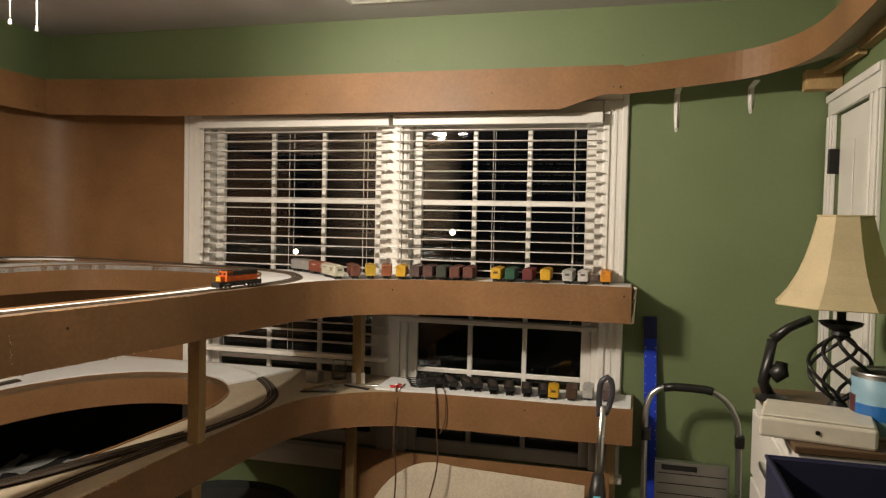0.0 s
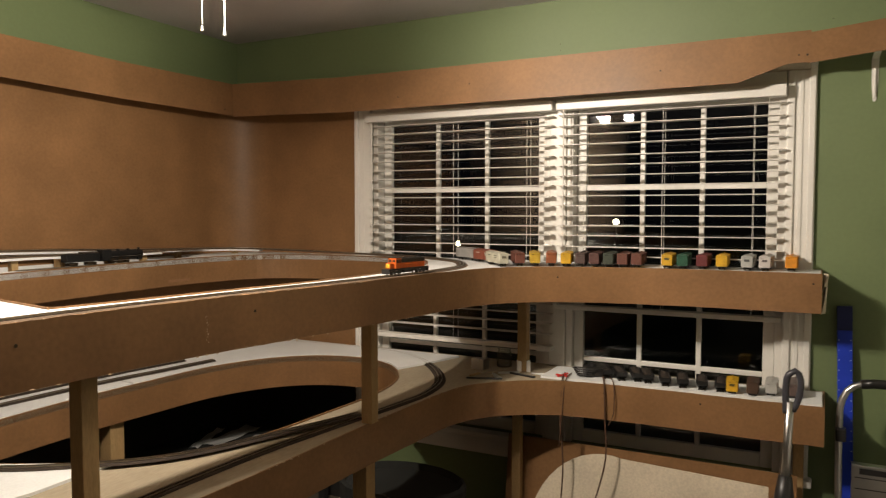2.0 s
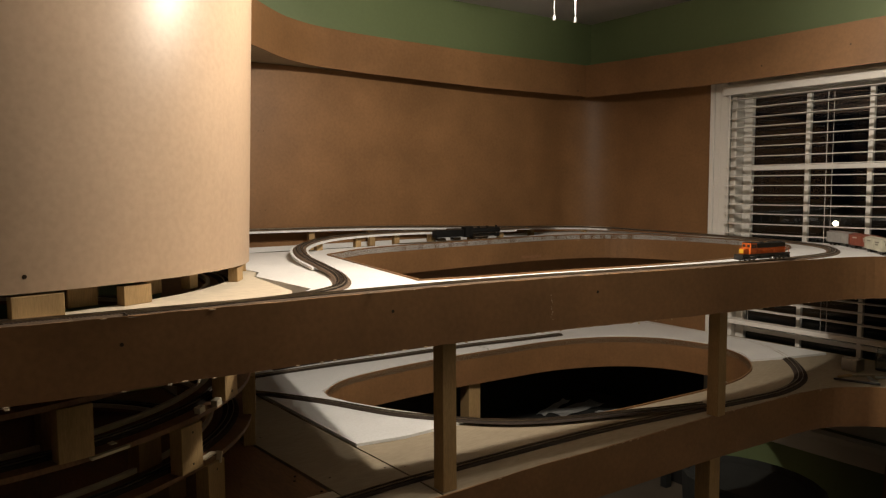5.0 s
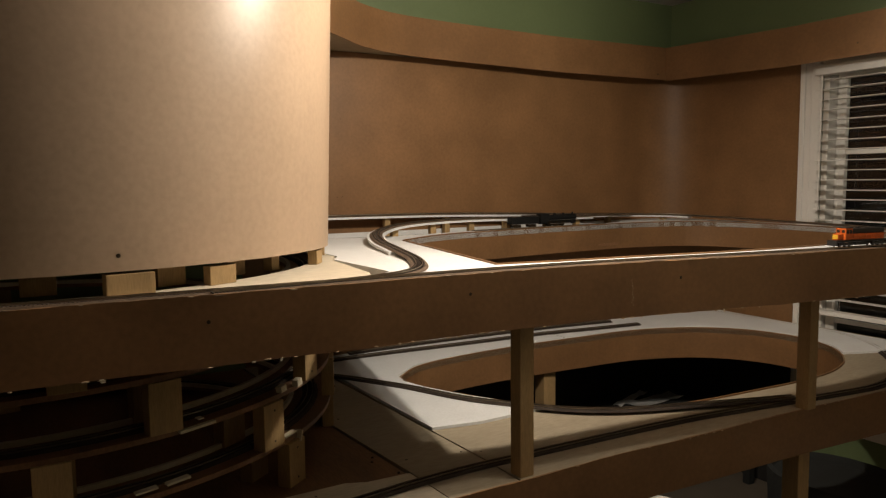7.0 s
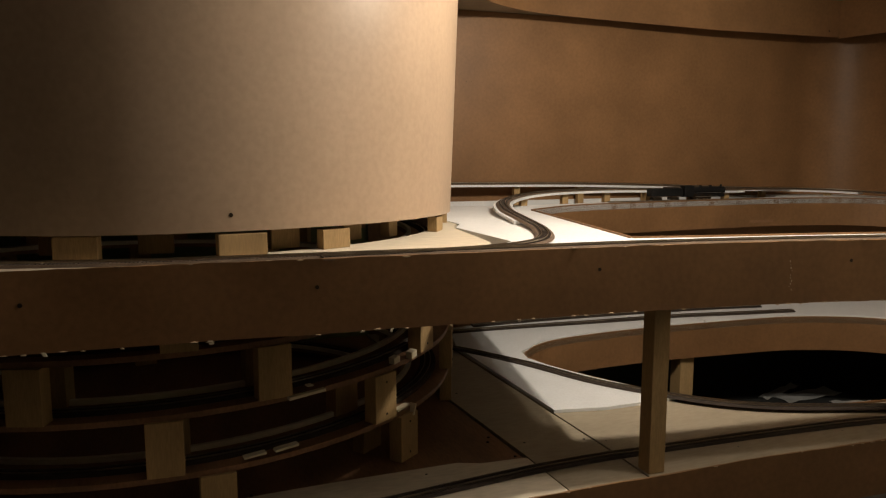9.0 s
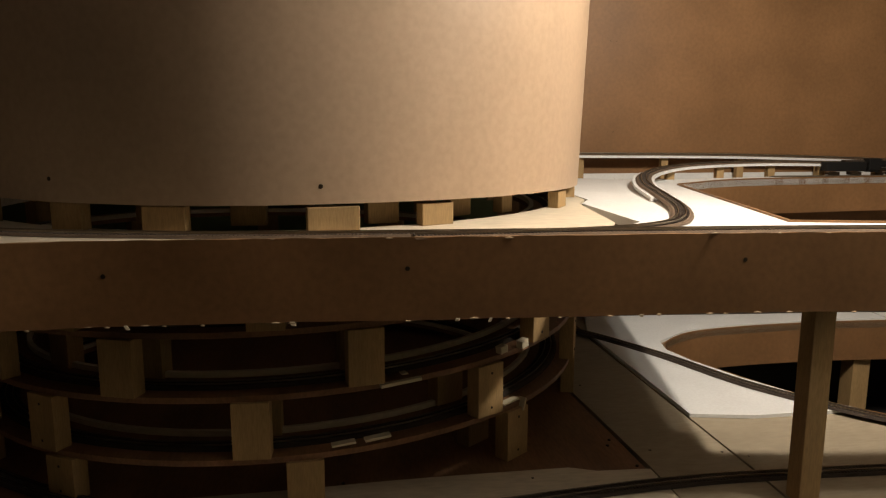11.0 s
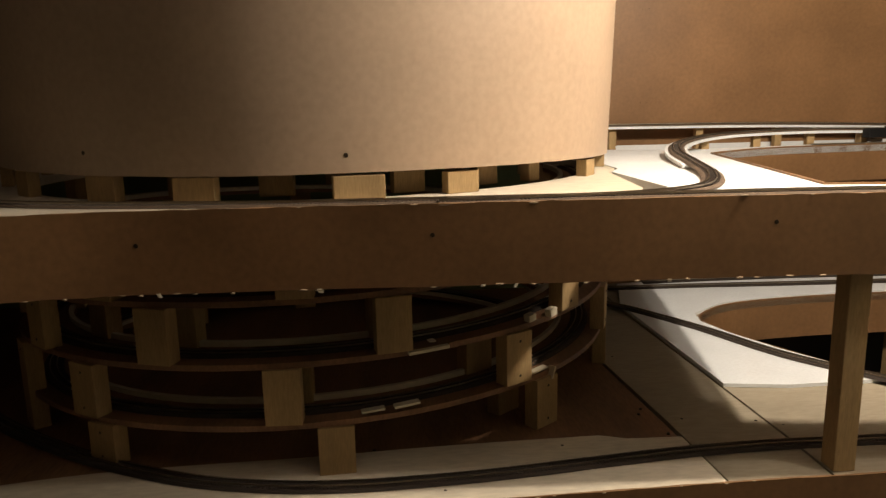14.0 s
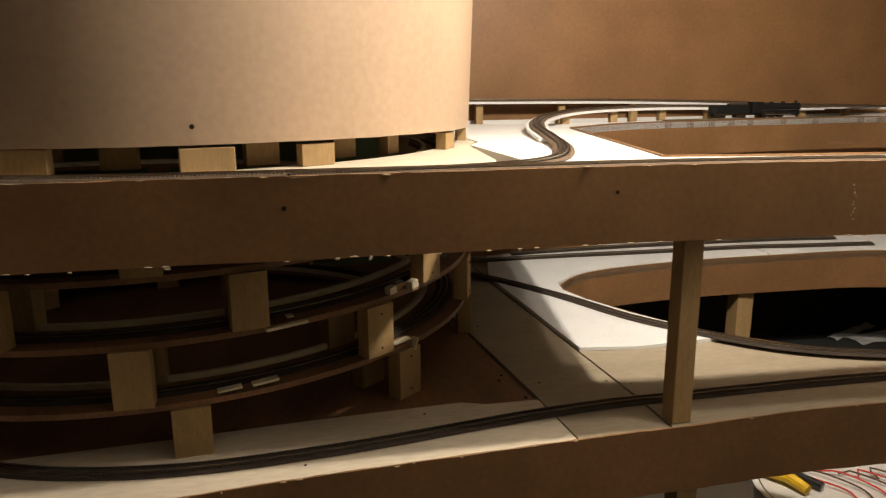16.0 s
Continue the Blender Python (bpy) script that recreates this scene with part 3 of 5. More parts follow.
# loose shims and tape ends on the spiral
TAPE = paint("pale_tape", (0.7, 0.62, 0.45), 0.6)
for deg, z, w, h, tilt in ((37.6, 1.085, 0.011, 0.016, 8), (42.9, 1.083, 0.012, 0.018, 8), (18.8, 1.060, 0.044, 0.007, 3), (19.3, 1.078, 0.007, 0.003, 0), (10.2, 0.946, 0.024, 0.005, 4), (15.2, 0.949, 0.027, 0.006, 4), (39.6, 0.956, 0.026, 0.004, 3), (43.1, 0.937, 0.003, 0.03, -20)):
    bm = turned(box(-0.012, 0.006, -w, w, -h / 2, h / 2, 0.001), at_angle(deg, CR + 0.006, z) @ Matrix.Rotation(radians(tilt), 4, "X"))
    part("shim", bm, TAPE, helix, "pale wooden shim")


# ---- tracks ----
def track(path, label, bed=True, tie_gap=0.0075, cork=None):
    """Cork roadbed, sleepers and two rails along a path of x, y, z."""
    p0 = path[0]
    ob = thing("railway_track", (p0[0], p0[1], p0[2]), label, "model track", "model railway tracks")
    h = 0.005 if bed else 0.0
    if bed:
        part("roadbed", swept(path, [(0.025, 0.0004), (0.019, h), (-0.019, h), (-0.025, 0.0004)]), cork or CORK, ob, "cork roadbed")
    verts, faces = [], []
    run = 0.0
    ss = sides(path)
    for i in range(len(path) - 1):
        a, b = np.array(path[i]), np.array(path[i + 1])
        d = np.linalg.norm(b - a)
        s = ss[i]
        f = np.array((-s[1], s[0]))
        while run < d:
            c = a + (b - a) * run / d
            k = len(verts)
            for u, v in ((0.015, 0.0013), (0.015, -0.0013), (-0.015, -0.0013), (-0.015, 0.0013)):
                for dz in (h - 0.0002, h + 0.002):
                    verts.append((c[0] + s[0] * u + f[0] * v, c[1] + s[1] * u + f[1] * v, c[2] + dz))
            faces += [(k, k + 2, k + 3, k + 1), (k + 2, k + 4, k + 5, k + 3), (k + 4, k + 6, k + 7, k + 5), (k + 6, k, k + 1, k + 7), (k + 1, k + 3, k + 5, k + 7)]
            run += tie_gap
        run -= d
    me = bpy.data.meshes.new("sleeper_strip")
    me.from_pydata(verts, [], faces)
    me.materials.append(TIES)
    t = new("sleeper_strip", me)
    t.parent, t.matrix_parent_inverse = ob, ob.matrix_basis.inverted()
    t["kind"] = "stuff"
    for o in (0.00825, -0.00825):
        part("rail", swept(path, [(o + 0.0009, h + 0.0018), (o + 0.0009, h + 0.0048), (o - 0.0009, h + 0.0048), (o - 0.0009, h + 0.0018)]), RAIL, ob)
    return ob


def rise(pts):
    return [np.array(p) for p in spline(pts)]


D = U - 0.004
main = [(1.02, -4.42, D), (1.20, -4.2, D), (1.33, -3.97, D), (1.43, -3.72, D), (1.48, -3.5, D)] + [(p[0] - 0.045 * s[0], p[1] - 0.045 * s[1], D) for p, s in zip(front, sides(front)) if -3.32 < p[1] < -0.85][::4]
main_path = rise(main + [(1.765, -0.68, D), (1.71, -0.46, D), (1.56, -0.25, D), (1.25, -0.105, D + 0.003), (0.8, -0.09, D + 0.01), (0.42, -0.10, D + 0.017), (0.2, -0.17, D + 0.024), (0.09, -0.36, D + 0.029),
                         (0.06, -0.68, D + 0.037), (0.06, -1.07, D + 0.053), (0.06, -1.4, D + 0.064), (0.06, -1.7, D + 0.071), (0.06, -2.1, D + 0.075), (0.06, -2.75, D + 0.08)])
track(main_path, "long dark model track looping round the upper deck", cork=BROWN_CORK)
s_path = rise([(1.548, -3.02, D), (1.542, -2.82, D), (1.515, -2.62, D), (1.44, -2.475, D + 0.002), (1.25, -2.375, D + 0.006), (1.0, -2.31, D + 0.012), (0.73, -2.245, D + 0.02), (0.47, -2.13, D + 0.03),
               (0.31, -1.96, D + 0.042), (0.235, -1.75, D + 0.048), (0.215, -1.5, D + 0.05), (0.21, -1.2, D + 0.044), (0.19, -0.9, D + 0.038), (0.14, -0.6, D + 0.034), (0.105, -0.42, D + 0.031)])
track(s_path, "model track in an S curve beside the drum", cork=BROWN_CORK)


def riser_strip(path, wide, label, count, side=0.0):
    ob = thing("track_riser", tuple(path[0]), label, "track riser", "track risers")
    part("strip", swept(path, [(wide, -0.0095), (wide, -0.0005), (-wide, -0.0005), (-wide, -0.0095)]), FOAM, ob, "white painted strip")
    for k in range(count):
        p = path[int((k + 0.5) * len(path) / count)]
        h = p[2] - 0.0098 - (U - 0.026)
        if p[2] - D > 0.018:
            part("riser_block", box(p[0] - 0.012, p[0] + 0.014 + side, p[1] - 0.014, p[1] + 0.014, U - 0.1, p[2] - 0.0098, 0.001), PINE, ob)
    return ob


back = [p for p in main_path if p[0] < 0.3 and p[2] > D + 0.02]
riser_strip(back, 0.034, "white strip carrying the track along the wall", 8)
riser_strip([p for p in s_path if p[2] > D + 0.011 and p[1] < -0.75], 0.034, "white curved strip carrying the track", 9)


def lowered(pts):
    q = [np.array(p) for p in spline([(x, y) for x, y in pts])]
    return [np.array((p[0], p[1], low(p[1]) - 0.0035)) for p in q]


track(lowered([(1.0, -4.2), (1.2, -3.97), (1.36, -3.74), (1.46, -3.54), (1.505, -3.38), (1.525, -3.22), (1.522, -3.05), (1.51, -2.88), (1.485, -2.68), (1.462, -2.47), (1.455, -2.25), (1.473, -2.0), (1.495, -1.77), (1.522, -1.55), (1.553, -1.39), (1.59, -1.21), (1.655, -0.91), (1.678, -0.74),
               (1.645, -0.55), (1.53, -0.37), (1.35, -0.2), (1.15, -0.10), (0.9, -0.075), (0.6, -0.085), (0.35, -0.14), (0.2, -0.26)]), "dark model track along the front of the lower deck")
inner_path = lowered([(0.15, -2.475), (0.3, -2.365), (0.45, -2.25), (0.68, -2.125), (0.92, -2.025), (1.07, -1.935), (1.235, -1.81), (1.325, -1.71), (1.39, -1.6), (1.455, -1.45), (1.535, -1.27), (1.60, -1.11)])
for p in inner_path:
    p[2] += 0.0097
track(inner_path, "dark model track beside the lower opening")
for line in ([(0.11, -2.5), (0.13, -2.25), (0.17, -1.97), (0.24, -1.6), (0.31, -1.2), (0.38, -0.95), (0.45, -0.68)], [(0.07, -2.1), (0.10, -1.8), (0.16, -1.4), (0.24, -1.0), (0.31, -0.74)]):
    q = lowered(line)
    for p in q:
        p[2] += 0.0097
    track(q, "model track along the back of the lower deck")


# ---- posts ----
def post(x, y, z0, z1, label, w=0.019):
    bm = box(x - w, x + w, y - w, y + w, z0, z1, 0.002)
    return tagged(link("bench_post", bm, PINE), label, "post", "bench posts")


post(1.56, -2.222, low(-2.24) - 0.003, U - 0.027, "upright pine post between the two decks", 0.0225)
post(1.672, -1.15, low(-1.15) - 0.003, U - 0.027, "upright pine post between the two decks", 0.022)
post(1.90, -0.20, 0.877, U - 0.027, "pine post near the window below the upper deck", 0.022)
post(1.565, -2.2, 0.0, low(-2.2) - 0.027, "pine leg below the lower deck", 0.025)
post(1.625, -1.12, 0.0, low(-1.1) - 0.027, "pine leg below the lower deck", 0.03)
post(0.375, -1.215, 0.0, 0.80, "pine leg seen inside the deck opening", 0.035)
post(1.88, -0.22, 0.0, 0.855, "pine leg near the window below the lower deck", 0.02)
post(0.35, -3.9, 0.0, 0.79, "pine leg below the lower deck", 0.03)
post(3.05, -0.06, 0.0, 0.853, "pine leg below the lower shelf end", 0.02)

# screws, glue and splinters on the fascias
for x, y, z in ((1.5835, -3.05, 1.323), (1.583, -3.545, 1.318), (1.66, -1.75, 1.33), (1.60, -2.42, 1.33)):
    k = int(np.argmin([(p[1] - y) ** 2 + (p[0] - x) ** 2 for p in front]))
    p, s = front[k], sides(front)[k]
    screw((p[0] + 0.001 * s[0], p[1] + 0.001 * s[1], z), (s[0], s[1], 0), upper, 0.0055)
for x, y, z in ((2.12, -0.375, 1.335), (3.08, -0.27, 1.34)):
    k = int(np.argmin([(p[1] - y) ** 2 + (p[0] - x) ** 2 for p in front]))
    p, s = front[k], sides(front)[k]
    screw((p[0] + 0.001 * s[0], p[1] + 0.001 * s[1], z), (s[0], s[1], 0), upper, 0.005)
for x in (2.3, 2.7):
    k = int(np.argmin([abs(p[0] - x) + (p[1] < -1) * 9 for p in lfront]))
    p, s = lfront[k], sides(lfront)[k]
    screw((p[0] + 0.001 * s[0], p[1] + 0.001 * s[1], 0.84), (s[0], s[1], 0), lower, 0.005)
for x, y in ((1.23, -2.515), (1.26, -2.53), (1.37, -2.50), (1.30, -2.44), (1.33, -2.275), (1.36, -2.225), (1.53, -1.93), (1.555, -1.6), (1.37, -3.16), (1.56, -3.02), (1.40, -2.75), (0.82, -2.55), (0.86, -2.47), (1.28, -2.05)):
    screw((x, y, low(y) - 0.0035), (0, 0, 1), lower, 0.0042)
GLUE = paint("dried_glue", (0.55, 0.42, 0.28), 0.5)
bm = bmesh.new()
cutp, cuts_ = front[cut], sides(front)[cut]
for k in range(10):
    c = Vector((cutp[0] + 0.0015 * cuts_[0], cutp[1] + random.uniform(-0.004, 0.006), U - 0.05 - 0.0075 * k + random.uniform(-0.002, 0.002)))
    r = bmesh.ops.create_icosphere(bm, subdivisions=1, radius=random.uniform(0.0010, 0.002))
    for v in r["verts"]:
        v.co = c + Vector((v.co.x * 0.6, v.co.y, v.co.z * 1.6))
part("glue", bm, GLUE, upper, "dried glue at the joint")["kind"] = "stuff"


def splinters(path, base, parent, every, zs=None):
    """Torn fibres and paint crumbs along an edge."""
    bm = bmesh.new()
    ss = sides(path)
    for i in range(0, len(path), 1):
        if random.random() > every:
            continue
        p, s = path[i], ss[i]
        z = base if zs is None else zs(p[1]) + base
        c = Vector((p[0] + s[0] * 0.001, p[1] + s[1] * 0.001, z + random.uniform(-0.002, 0.0015)))
        r = bmesh.ops.create_icosphere(bm, subdivisions=1, radius=1)
        w, h = random.uniform(0.003, 0.010), random.uniform(0.001, 0.0025)
        for v in r["verts"]:
            v.co = c + Vector((v.co.x * 0.002, v.co.y * w, v.co.z * h))
    ob = part("torn_edge", bm, HARD_EDGE, parent, "torn pale fibres along the edge")
    ob["kind"] = "stuff"


splinters([p for p in front if p[1] < -0.6], U - 0.152, upper, 0.4)
flakes = bmesh.new()
fs = sides(front)
for i, p in enumerate(front):
    if -3.9 < p[1] < -1.3 and random.random() < 0.07:
        w, h = random.uniform(0.002, 0.005), random.uniform(0.003, 0.007)
        lean = random.uniform(-0.6, 0.6)
        flake = box(-0.0006, 0.0006, -w, w, -h, 0.001)
        me_verts = [Vector((v.co.x, v.co.y + lean * v.co.z, v.co.z)) for v in flake.verts]
        k = [flakes.verts.new((p[0] + fs[i][0] * 0.0015 + c.x, p[1] + c.y, U - 0.1515 + c.z)) for c in me_verts]
        flake.verts.index_update()
        for f in flake.faces:
            flakes.faces.new([k[v.index] for v in f.verts])
        flake.free()
part("torn_fibre", flakes, paint("pale_paper_fibre", (0.75, 0.66, 0.5), 0.8), upper, "pale torn flakes hanging off the edge")["kind"] = "stuff"
splinters([p for p in front if p[1] < -0.6], U - 0.001, upper, 0.12)
splinters([p for p in lfront if p[1] < -0.6], -0.001, lower, 0.3, low)


# ---- rolling stock ----
def wheels(parent, length, gauge=0.0165, r=0.0052, z=0.0):
    """Two four-wheeled trucks under a car that runs along its x axis."""
    for sx in (-1, 1):
        cx = sx * (length / 2 - 0.024)
        tr = box(cx - 0.016, cx + 0.016, -0.0125, -0.0095, z + 0.004, z + 0.0095, 0.0008)
        box(cx - 0.016, cx + 0.016, 0.0095, 0.0125, z + 0.004, z + 0.0095, 0.0008, tr)
        box(cx - 0.005, cx + 0.005, -0.0095, 0.0095, z + 0.006, z + 0.011, 0, tr)
        truck = part("truck", tr, BLACK, parent)
        for wx in (-0.0105, 0.0105):
            bm = bmesh.new()
            for sy in (-1, 1):
                m = Matrix.Translation((cx + wx, sy * gauge / 2, z + r)) @ Matrix.Rotation(math.pi / 2, 4, "X")
                bmesh.ops.create_cone(bm, cap_ends=True, segments=12, radius1=r, radius2=r, depth=0.0022, matrix=m)
            bmesh.ops.create_cone(bm, cap_ends=True, segments=6, radius1=0.0012, radius2=0.0012, depth=gauge, matrix=Matrix.Translation((cx + wx, 0, z + r)) @ Matrix.Rotation(math.pi / 2, 4, "X"))
            part("wheelset", bm, SCREW, truck)


CAR_PAINT = {}


def car_paint(color):
    if color not in CAR_PAINT:
        CAR_PAINT[color] = material("car_paint", color, 0.5, vary=0.12, grain=0.2, scale=40)
    return CAR_PAINT[color]


def boxcar(x, y, turn, color, label, length=0.14, marks=None, z=U - 0.0035):
    """A model boxcar whose near end stands at x, y; it runs back from there."""
    ob = thing("boxcar", (0, 0, 0), label, "model boxcar", "parked boxcars")
    m = car_paint(color)
    L = length / 2
    bm = box(-L, L, -0.0175, 0.0175, 0.0115, 0.0475, 0.0012)
    for sx in (-1, 1):
        for k in range(5):
            zc = 0.016 + 0.0068 * k
            box(sx * L - 0.0008 * (1 - sx), sx * L + 0.0008 * (1 + sx), -0.0155, 0.0155, zc, zc + 0.0028, 0.0005, bm)
    for k in range(9):
        if k in (4,):
            continue
        cx = -L + 0.008 + (2 * L - 0.016) * k / 8
        for sy in (-1, 1):
            box(cx - 0.0006, cx + 0.0006, sy * 0.0175 - 0.0005, sy * 0.0175 + 0.0005, 0.0125, 0.0465, 0, bm)
    part("body", bm, m, ob)
    roof = bmesh.new()
    vs = [[roof.verts.new((sx * (L + 0.001), yy, zz)) for yy, zz in ((-0.0185, 0.0472), (0, 0.0502), (0.0185, 0.0472), (0, 0.0470))] for sx in (-1, 1)]
    for k in range(4):
        roof.faces.new((vs[0][k], vs[1][k], vs[1][(k + 1) % 4], vs[0][(k + 1) % 4]))
    roof.faces.new(vs[0])
    roof.faces.new(vs[1][::-1])
    part("roof", roof, m, ob)
    part("roofwalk", box(-L - 0.002, L + 0.002, -0.003, 0.003, 0.0503, 0.0515), m, ob)
    for sy in (-1, 1):
        part("side_door", box(-0.012, 0.012, sy * 0.0184 - 0.0007, sy * 0.0184 + 0.0007, 0.0135, 0.0445, 0.0004), m, ob)
        lad = bmesh.new()
        for k in range(6):
            box(L - 0.011, L - 0.004, sy * 0.0186 - 0.0004, sy * 0.0186 + 0.0004, 0.015 + 0.005 * k, 0.0157 + 0.005 * k, 0, lad)
        part("ladder", lad, BLACK, ob)
    if marks:
        for sy in (-1, 1):
            for a, b, zz in ((-0.055, -0.022, 0.036), (-0.05, -0.025, 0.029), (0.02, 0.05, 0.036)):
                part("lettering_bar", box(max(a, 0.006 - L), min(b, L - 0.006), sy * 0.0182 - 0.0003, sy * 0.0182 + 0.0003, zz, zz + 0.0035), car_paint(marks), ob)
        for sx in (-1, 1):
            part("end_mark", box(sx * (L + 0.0016) - 0.0003, sx * (L + 0.0016) + 0.0003, -0.008, 0.008, 0.030, 0.038), car_paint(marks), ob)
    part("underframe", box(-L + 0.002, L - 0.002, -0.009, 0.009, 0.0085, 0.0116), BLACK, ob)
    part("brake_wheel", lathe([(0.0, -0.0004), (0.0035, -0.0004), (0.0035, 0.0004), (0.0, 0.0004)], 10, (-L - 0.002, 0.008, 0.043)), BLACK, ob)
    for sx in (-1, 1):
        part("coupler", box(sx * (L + 0.004) - 0.004, sx * (L + 0.004) + 0.004, -0.0015, 0.0015, 0.0085, 0.0112), BLACK, ob)
    wheels(ob, length)
    a = radians(turn)
    ob.matrix_basis = Matrix.Translation((x + 1.2 * L * math.cos(a), y + 1.2 * L * math.sin(a), z)) @ Matrix.Rotation(a, 4, "Z") @ Matrix.Scale(1.22, 4)
    return ob


BROWN, MAROON, YELLOW, DGREEN = (0.16, 0.055, 0.035), (0.17, 0.03, 0.03), (0.72, 0.42, 0.02), (0.02, 0.10, 0.055)
cars = [(3.01, -0.17, 90, (0.75, 0.30, 0.02), "bright orange model boxcar", 0.13, None), (2.915, -0.195, 88, (0.62, 0.58, 0.55), "white model boxcar with dark marks", 0.14, (0.12, 0.1, 0.1)),
        (2.85, -0.205, 89, (0.5, 0.5, 0.47), "grey white model boxcar", 0.14, (0.1, 0.1, 0.1)), (2.755, -0.205, 92, YELLOW, "yellow model boxcar", 0.14, None),
        (2.68, -0.22, 91, MAROON, "maroon model boxcar with ribbed end", 0.14, None), (2.605, -0.228, 93, DGREEN, "dark green model boxcar", 0.14, None),
        (2.545, -0.24, 94, YELLOW, "yellow model boxcar with dark lettering bars", 0.14, (0.1, 0.07, 0.02)), (2.422, -0.25, 95, BROWN, "brown model boxcar", 0.15, None),
        (2.367, -0.27, 96, BROWN, "brown model boxcar", 0.15, None), (2.31, -0.28, 97, (0.05, 0.06, 0.04), "dull dark green model boxcar", 0.15, None),
        (2.25, -0.285, 98, (0.12, 0.05, 0.04), "dark brown model boxcar", 0.14, None), (2.192, -0.295, 99, (0.10, 0.06, 0.05), "grey brown model boxcar", 0.14, None),
        (2.14, -0.33, 103, YELLOW, "yellow model boxcar end on to the room", 0.13, None), (2.075, -0.33, 108, (0.30, 0.09, 0.03), "rust orange model boxcar", 0.15, None),
        (2.015, -0.365, 112, (0.55, 0.36, 0.03), "mustard model boxcar", 0.14, None), (1.958, -0.40, 118, BROWN, "brown model boxcar", 0.15, None),
        (1.905, -0.455, 131, (0.55, 0.53, 0.42), "cream model boxcar with dark lettering bars", 0.16, (0.16, 0.14, 0.1)), (1.80, -0.30, 140, (0.26, 0.07, 0.04), "red brown model boxcar with white lettering bars", 0.16, (0.6, 0.58, 0.52)),
        (1.655, -0.16, 150, (0.34, 0.33, 0.31), "pale grey model boxcar", 0.14, None)]
for x, y, turn, color, label, length, marks in cars:
    boxcar(x, y, turn, color, label + " on the upper shelf", length, marks)


def hopper(x, y, turn, label, color=(0.015, 0.014, 0.013), length=0.115, load=True, z=0.881):
    """An open coal car with ribbed sides and sloped ends."""
    ob = thing("hopper_car", (0, 0, 0), label, "model hopper", "parked hoppers")
    m = car_paint(color)
    L = length / 2
    bm = bmesh.new()
    prof = [(-L, 0.036), (L, 0.036), (L - 0.002, 0.022), (L - 0.022, 0.012), (-L + 0.022, 0.012), (-L + 0.002, 0.022)]
    va = [[bm.verts.new((px, sy * 0.0165, pz)) for px, pz in prof] for sy in (-1, 1)]
    bm.faces.new(va[0])
    bm.faces.new(va[1][::-1])
    for k in range(1, 6):
        j = (k + 1) % 6
        bm.faces.new((va[0][k], va[0][j], va[1][j], va[1][k]))
    inner_v = [[bm.verts.new((sx * (L - 0.0015), sy * 0.0152, 0.036)) for sx in (-1, 1)] for sy in (-1, 1)]
    base_v = [[bm.verts.new((sx * (L - 0.02), sy * 0.0145, 0.024)) for sx in (-1, 1)] for sy in (-1, 1)]
    for sy in (0, 1):
        bm.faces.new((va[sy][0], va[sy][1], inner_v[sy][1], inner_v[sy][0]))
        bm.faces.new((inner_v[sy][0], inner_v[sy][1], base_v[sy][1], base_v[sy][0]))
    for sx in (0, 1):
        bm.faces.new((va[0][sx], inner_v[0][sx], inner_v[1][sx], va[1][sx]))
        bm.faces.new((inner_v[0][sx], base_v[0][sx], base_v[1][sx], inner_v[1][sx]))
    bm.faces.new((base_v[0][0], base_v[0][1], base_v[1][1], base_v[1][0]))
    for sy in (-1, 1):
        for k in range(7):
            cx = -L + 0.006 + (2 * L - 0.012) * k / 6
            box(cx - 0.0009, cx + 0.0009, sy * 0.0172 - 0.0009, sy * 0.0172 + 0.0009, 0.015 if 0 < k < 6 else 0.024, 0.0365, 0, bm)
    part("body", bm, m, ob)
    if load:
        coal = bmesh.new()
        N = 8
        g = [[coal.verts.new((-(L - 0.004) + (2 * L - 0.008) * i / N, -0.0142 + 0.0284 * j / 4, 0.031 + 0.006 * math.sin(math.pi * j / 4) * (0.7 + 0.5 * random.random()))) for j in range(5)] for i in range(N + 1)]
        for i in range(N):
            for j in range(4):
                coal.faces.new((g[i][j], g[i + 1][j], g[i + 1][j + 1], g[i][j + 1]))
        part("coal_load", coal, CORK, ob, "heaped black load")
    for sx in (-1, 1):
        part("coupler", box(sx * (L + 0.004) - 0.005, sx * (L + 0.004) + 0.004, -0.0015, 0.0015, 0.0085, 0.0115), BLACK, ob)
    wheels(ob, length)
    a = radians(turn)
    ob.matrix_basis = Matrix.Translation((x + L * math.cos(a), y + L * math.sin(a), z)) @ Matrix.Rotation(a, 4, "Z") @ Matrix.Scale(1.22, 4)
    return ob


for x, y, turn in ((2.30, -0.22, 118), (2.365, -0.235, 114), (2.43, -0.22, 110), (2.475, -0.23, 108), (2.55, -0.25, 104), (2.62, -0.25, 101), (2.695, -0.25, 99), (2.765, -0.25, 96)):
    hopper(x, y, turn, "black model coal hopper with a heaped load", z=0.8815)
boxcar(2.81, -0.262, 94, YELLOW, "short yellow model car with dark marks", 0.07, (0.1, 0.08, 0.02), 0.8815)
boxcar(2.885, -0.26, 92, (0.09, 0.05, 0.03), "dark brown model boxcar on the lower shelf", 0.09, None, 0.8815)
boxcar(2.95, -0.225, 90, (0.5, 0.49, 0.46), "grey white model boxcar on the lower shelf", 0.09, None, 0.8815)
boxcar(3.03, -0.23, 88, (0.13, 0.09, 0.08), "grey brown model boxcar on the lower shelf", 0.12, None, 0.8815)


